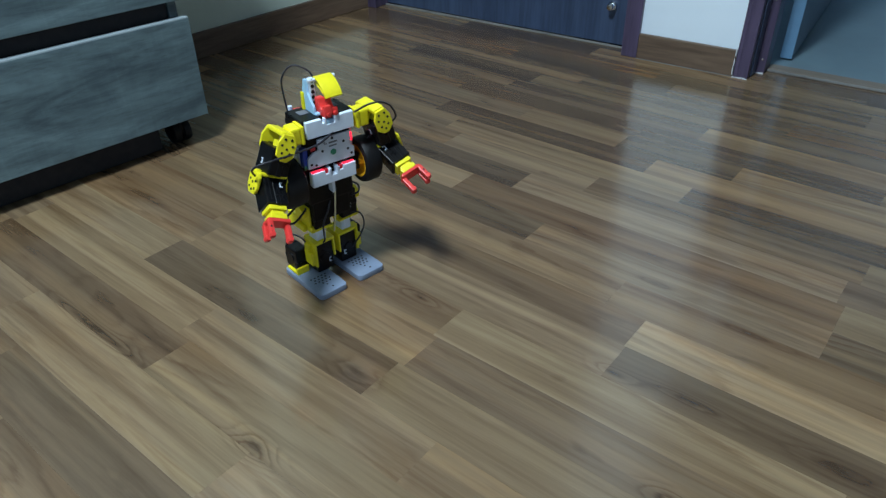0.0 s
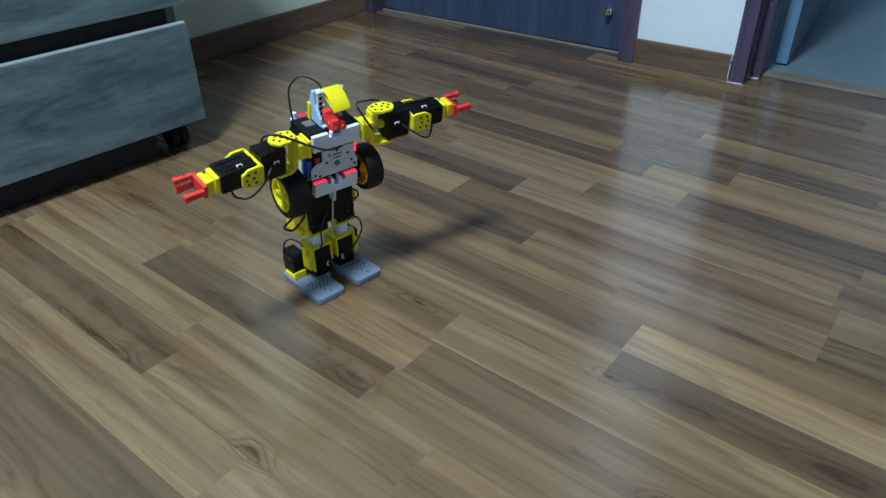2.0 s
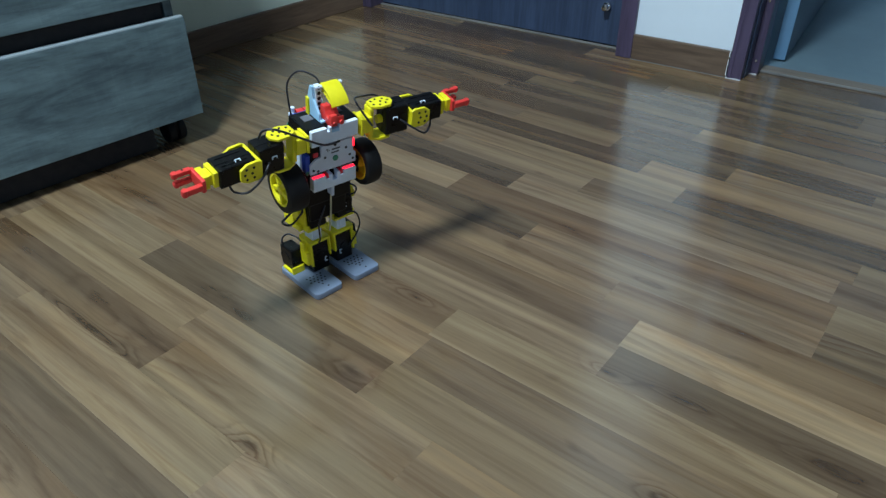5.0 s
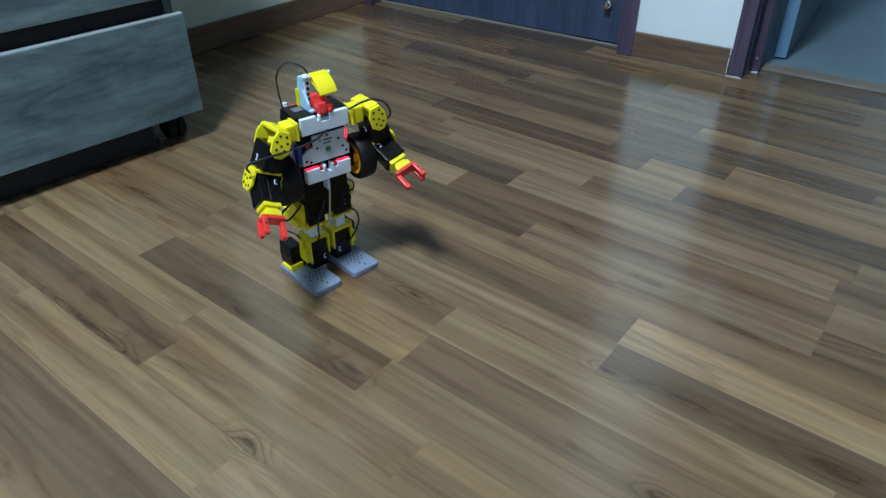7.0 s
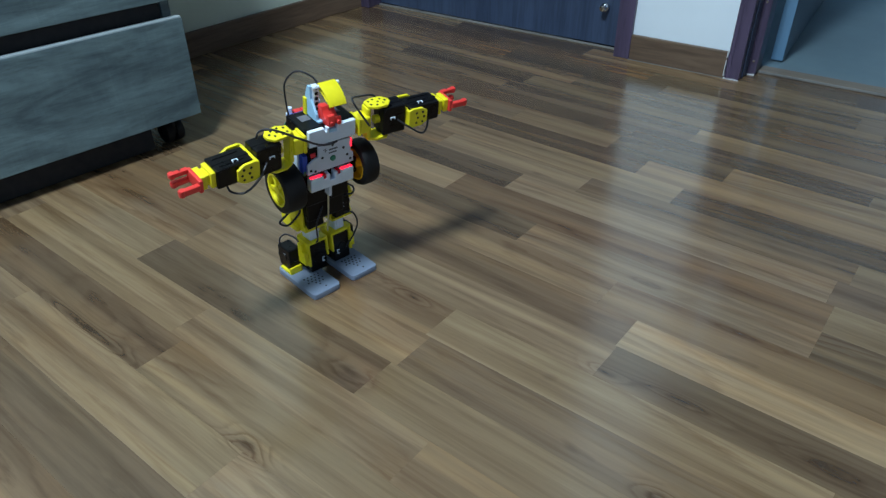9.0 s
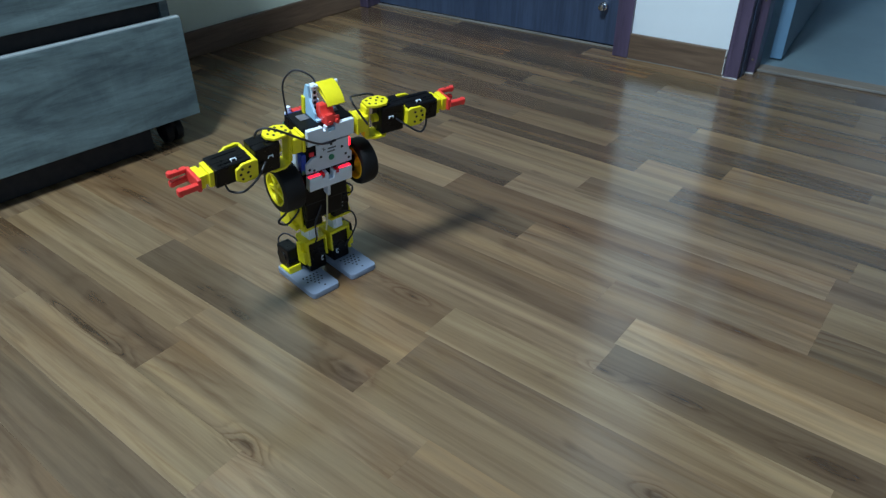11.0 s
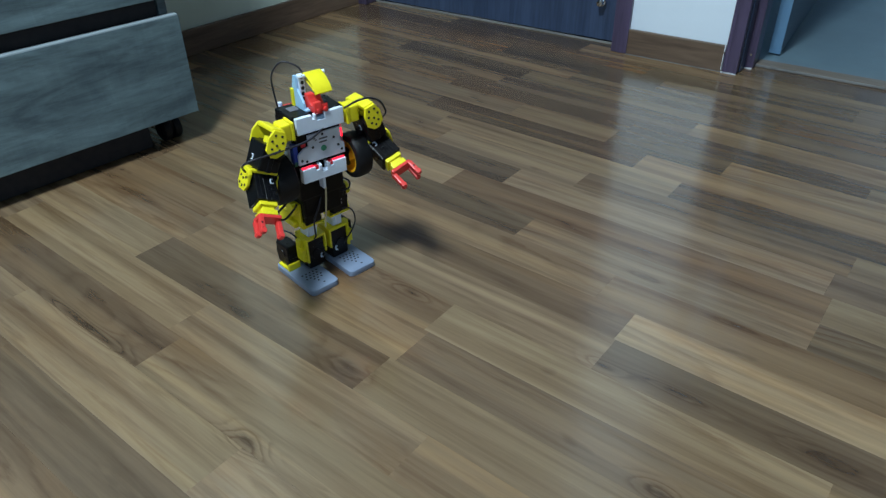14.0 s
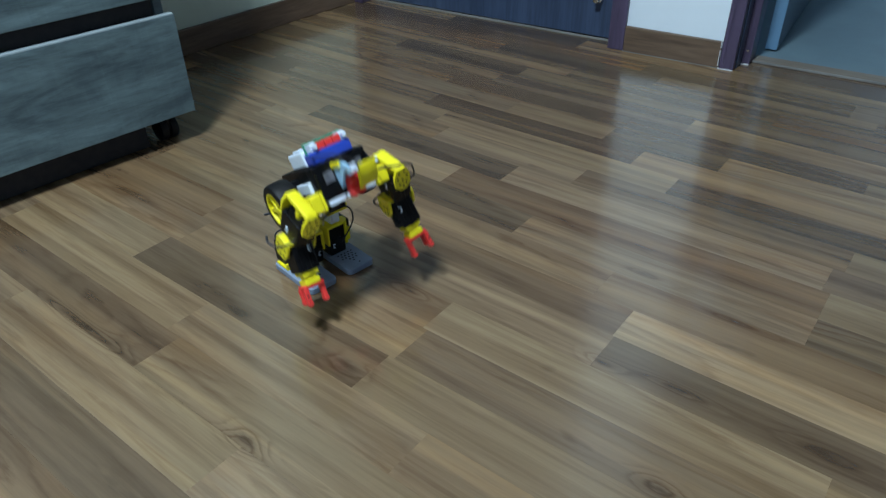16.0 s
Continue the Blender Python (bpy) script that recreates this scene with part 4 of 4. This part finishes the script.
def upper_arm(robot, s):
    """Lies along y from the shoulder's axis; x is the axis on which it swings out."""
    def span(a, b):
        return (min(s * a, s * b), max(s * a, s * b))

    bm = servo_body(bmesh.new(), -0.0205, 0.0205, *span(0.0075, 0.0430), -0.0140, 0.0140)
    box(bm, -0.0222, 0.0222, *span(0.0095, 0.0230), -0.0080, 0.0080, 0.001)
    arm = part("upper_arm", bm, M_SERVO, robot, "black upper arm servo")
    plug(arm, (0.004, s * 0.022, -0.0142), "z", 0)
    plug(arm, (-0.004, s * 0.030, 0.0142), "z", 0)
    bm = bmesh.new()
    rim = [(s * a, b) for a, b in ((-0.0130, -0.0075), (-0.0010, -0.0130), (0.0150, -0.0125), (0.0225, -0.0040), (0.0225, 0.0040), (0.0150, 0.0125), (-0.0010, 0.0130), (-0.0130, 0.0075))]
    if s < 0:
        rim = rim[::-1]
    stand = Matrix(((0, 0, 1, 0), (1, 0, 0, 0), (0, 1, 0, 0), (0, 0, 0, 1)))
    for x in (-0.0265, 0.0225):
        prism(bm, rim, 0.0040, Matrix.Translation((x, 0, 0)) @ stand, 0.0010)
    box(bm, -0.0230, 0.0230, *span(-0.0150, -0.0085), -0.0085, 0.0085, 0.0022)
    rod(bm, (0.0, s * 0.005, 0.0), 0.0060, 0.010, "y", seg=18)
    spots = []
    for x in (-0.0266, 0.0266):
        spots += [(x, s * a, b) for a, b in ((0.016, 0.0), (0.011, 0.0055), (0.011, -0.0055), (0.0055, 0.0), (0.001, 0.0075), (0.001, -0.0075), (-0.007, 0.0045), (-0.007, -0.0045))]
    holes(bm, spots, 0.0017, "x", 0.0008)
    part("shoulder_bracket", bm, [M_YELLOW, M_HOLE], arm, "yellow six-sided bracket with holes")
    bm = bmesh.new()
    box(bm, -0.0120, 0.0120, *span(0.0435, 0.0480), -0.0205, 0.0205, 0.0016)
    ear = [(-0.0120, 0.0440), (0.0120, 0.0440), (0.0145, 0.0500), (0.0140, 0.0650), (0.0080, 0.0740), (-0.0080, 0.0740), (-0.0140, 0.0650), (-0.0145, 0.0500)]
    for z in (-0.0220, 0.0180):
        prism(bm, [(x, s * y) for x, y in (ear if s > 0 else ear[::-1])], 0.0040, Matrix.Translation((0, 0, z)), 0.0011)
    spots = [(x, s * y, z) for z in (-0.0221, 0.0221) for x in (-0.0075, 0.0, 0.0075) for y in (0.056, 0.066)]
    spots = [(x, y + s * (0.0025 if abs(x) < 0.001 else 0), z) for x, y, z in spots]
    holes(bm, spots, 0.0018, "z", 0.0008)
    part("elbow_bracket", bm, [M_YELLOW, M_HOLE], arm, "yellow U-shaped elbow bracket with holes")
    cable("cable", [(0.000, s * 0.030, -0.0150), (-0.012, s * 0.046, -0.0240), (-0.026, s * 0.066, -0.0230), (-0.026, s * 0.080, -0.0140), (-0.016, s * 0.084, -0.0100)], 0.0015, M_CABLE, arm, "black cable under the elbow")
    if s > 0:
        cable("cable", [(0.012, s * -0.0230, -0.0300), (0.036, s * -0.0370, -0.0226), (0.047, s * -0.0420, -0.0180), (0.0430, s * -0.0350, -0.0040), (0.0320, s * -0.0150, 0.0140), (0.0260, s * 0.0070, 0.0200), (0.0200, s * 0.0160, 0.0145)], 0.0014, M_CABLE, arm, "black cable looping over the shoulder")
    return arm


def forearm(robot, s):
    """Lies along y from the elbow's axis."""
    def span(a, b):
        return (min(s * a, s * b), max(s * a, s * b))

    bm = servo_body(bmesh.new(), -0.0138, 0.0138, *span(-0.0085, 0.0400), -0.0155, 0.0155)
    for x in (-0.0141, 0.0141):
        for z in (-0.008, 0.008):
            box(bm, x - 0.0006, x + 0.0006, *span(0.000, 0.034), z - 0.001, z + 0.001)
    arm = part("forearm", bm, M_SERVO, robot, "black forearm servo")
    plug(arm, (0.0148, s * 0.012, -0.008), "x", 0)
    bm = bmesh.new()
    box(bm, -0.0110, 0.0110, *span(0.0400, 0.0465), -0.0125, 0.0125, 0.0014)
    box(bm, -0.0075, 0.0075, *span(0.0460, 0.0515), -0.0085, 0.0085, 0.0012)
    box(bm, -0.0095, 0.0095, *span(0.0510, 0.0590), -0.0115, 0.0115, 0.0014)
    part("wrist", bm, M_YELLOW, arm, "yellow stepped wrist blocks")
    # claw: a bar with two prongs on one end and one on the other
    bm = bmesh.new()
    box(bm, -0.0090, 0.0090, *span(0.0580, 0.0635), -0.0160, 0.0160, 0.0020)
    for x, z, end in ((0.0068, 0.0138, 0.0865), (-0.0068, 0.0138, 0.0850), (0.0, -0.0138, 0.0885)):
        w = 0.0032 if x else 0.0042
        box(bm, x - w, x + w, *span(0.0620, end), z - 0.0034, z + 0.0034, 0.0018)
        rod(bm, (x, s * (end - 0.004), z), 0.0039, 2 * w + 0.001, "x", seg=14, bevel=0.0008)
    holes(bm, [(x, s * y, z) for x in (-0.0101, 0.0101) for y, z in ((0.072, 0.0145), (0.080, 0.0145))], 0.0014, "x", 0.0006)
    part("claw", bm, [M_RED, M_HOLE], arm, "red three-pronged claw")
    return arm


robot = thing("robot", "yellow and black humanoid kit robot with red claws on the floor", "robot", ROBOT_AT)
for side in (-1, 1):
    leg(robot, side)
trunk = torso(robot)
arms = {side: (upper_arm(robot, side), forearm(robot, side)) for side in (-1, 1)}
cable("cable", [(0.030, -0.003, 0.156), (0.0235, -0.001, 0.132), (0.016, 0.001, 0.106), (0.008, 0.002, 0.078)], 0.0013, plastic("cream_cable", (0.62, 0.55, 0.34), 0.5), robot, "cream cable hanging between the legs")

# black cable over the chest to the arm's servo, drawn from its clip under the collar
CHEST = (0.0255, -0.004, 0.1355)
chest_cable = cable("chest_cable", [(-0.004, 0.012, -0.002), (0.0, 0.0, 0.0), (0.008, -0.022, 0.010), (0.016, -0.053, 0.033), (0.021, -0.079, 0.053), (0.017, -0.094, 0.0600), (0.008, -0.1030, 0.0550), (0.002, -0.1050, 0.0430)], 0.0015, M_CABLE, robot, "black cable across the chest")

laminate_floor()

# trunk: lean, yaw, twist, hip forward, hip up; each arm: turn, droop, elbow bend; sag of the chest cable; degrees and metres
DOWN = ((0.6, -5.5, 0, 0, 0), (-5.9, 64.6, 49.4), (-1.0, 74.5, 66.0), (34.0,))
UP = ((8.7, -4.0, 0, 0, 0), (-86.0, 4.5, 0.7), (-90.0, 5.0, 0.6), (0.0,))
BOW = ((61.5, -7.0, 6.2, -0.038, 0.020), (-42.0, 81.0, 48.5), (-55.0, 84.0, 31.5), (34.0,))


def between(a, b, share):
    return tuple(tuple(p + (q - p) * share for p, q in zip(u, v)) for u, v in zip(a, b))


def body_poses(state):
    """Poses of trunk and arms in the robot's space."""
    (lean, yaw, twist, fore, lift), right, left, (sag,) = state
    base = pose(HIP[0] + fore, HIP[1], HIP[2] + lift) @ pose(0, 0, 0, 0, 0, yaw) @ pose(0, 0, 0, 0, lean, 0) @ pose(0, 0, 0, 0, 0, twist)
    out = {"trunk": base, "chest_cable": base @ pose(*CHEST, sag, 0, 0)}
    for s, (turn, droop, bend) in ((-1, right), (1, left)):
        up = base @ pose(SHOULDER[0], s * SHOULDER[1], SHOULDER[2]) @ pose(0, 0, 0, 0, turn, 0) @ pose(0, 0, 0, -s * droop, 0, 0)
        out[s] = (up, up @ pose(0, s * ELBOW, 0) @ pose(0, 0, 0, 0, 0, -s * bend))
    return out


def motions():
    rise = [(0.30, 0.0), (0.40, 0.18), (0.50, 0.53), (0.60, 0.92), (0.70, 1.0)]
    fall = [(5.75, 0.94), (5.85, 0.77), (5.95, 0.55), (6.05, 0.34), (6.15, 0.21), (6.25, 0.06), (6.35, 0.0), (6.45, 0.0), (6.60, 0.0)]
    # on the way down the trunk straightens later than the arms
    late = {5.75: 1.0, 5.85: 1.0, 5.95: 0.95, 6.05: 0.92, 6.15: 0.82, 6.25: 0.65, 6.35: 0.42, 6.45: 0.15, 6.60: 0.0}
    steps = [(0.0, 0.0), (0.2, 0.0)] + rise + [(0.8, 1.0), (3.0, 1.0), (5.55, 1.0), (5.65, 1.0)] + fall + [(7.5, 0.0), (7.6, 0.0)]
    steps += [(7.7, 0.03), (7.8, 0.23), (7.9, 0.60), (8.0, 0.93), (8.1, 1.0), (8.2, 1.0), (10.5, 1.0), (12.9, 1.0), (13.0, 1.0)]
    steps += [(t + 7.35, v) for t, v in fall] + [(15.4, 0.0)]
    late.update({round(t + 7.35, 2): v for t, v in late.items()})
    rows = [(t, (between(DOWN, UP, late.get(round(t, 2), v))[0], *between(DOWN, UP, v)[1:])) for t, v in steps]
    rows += [(t, between(DOWN, BOW, v)) for t, v in ((15.6, 0.0), (15.7, 0.10), (15.8, 0.36), (15.9, 0.69), (16.0, 1.0))]
    poses = [(t, body_poses(st)) for t, st in rows]
    walk(trunk, [(t, p["trunk"]) for t, p in poses])
    walk(chest_cable, [(t, p["chest_cable"]) for t, p in poses])
    for s in (-1, 1):
        walk(arms[s][0], [(t, p[s][0]) for t, p in poses])
        walk(arms[s][1], [(t, p[s][1]) for t, p in poses])


motions()
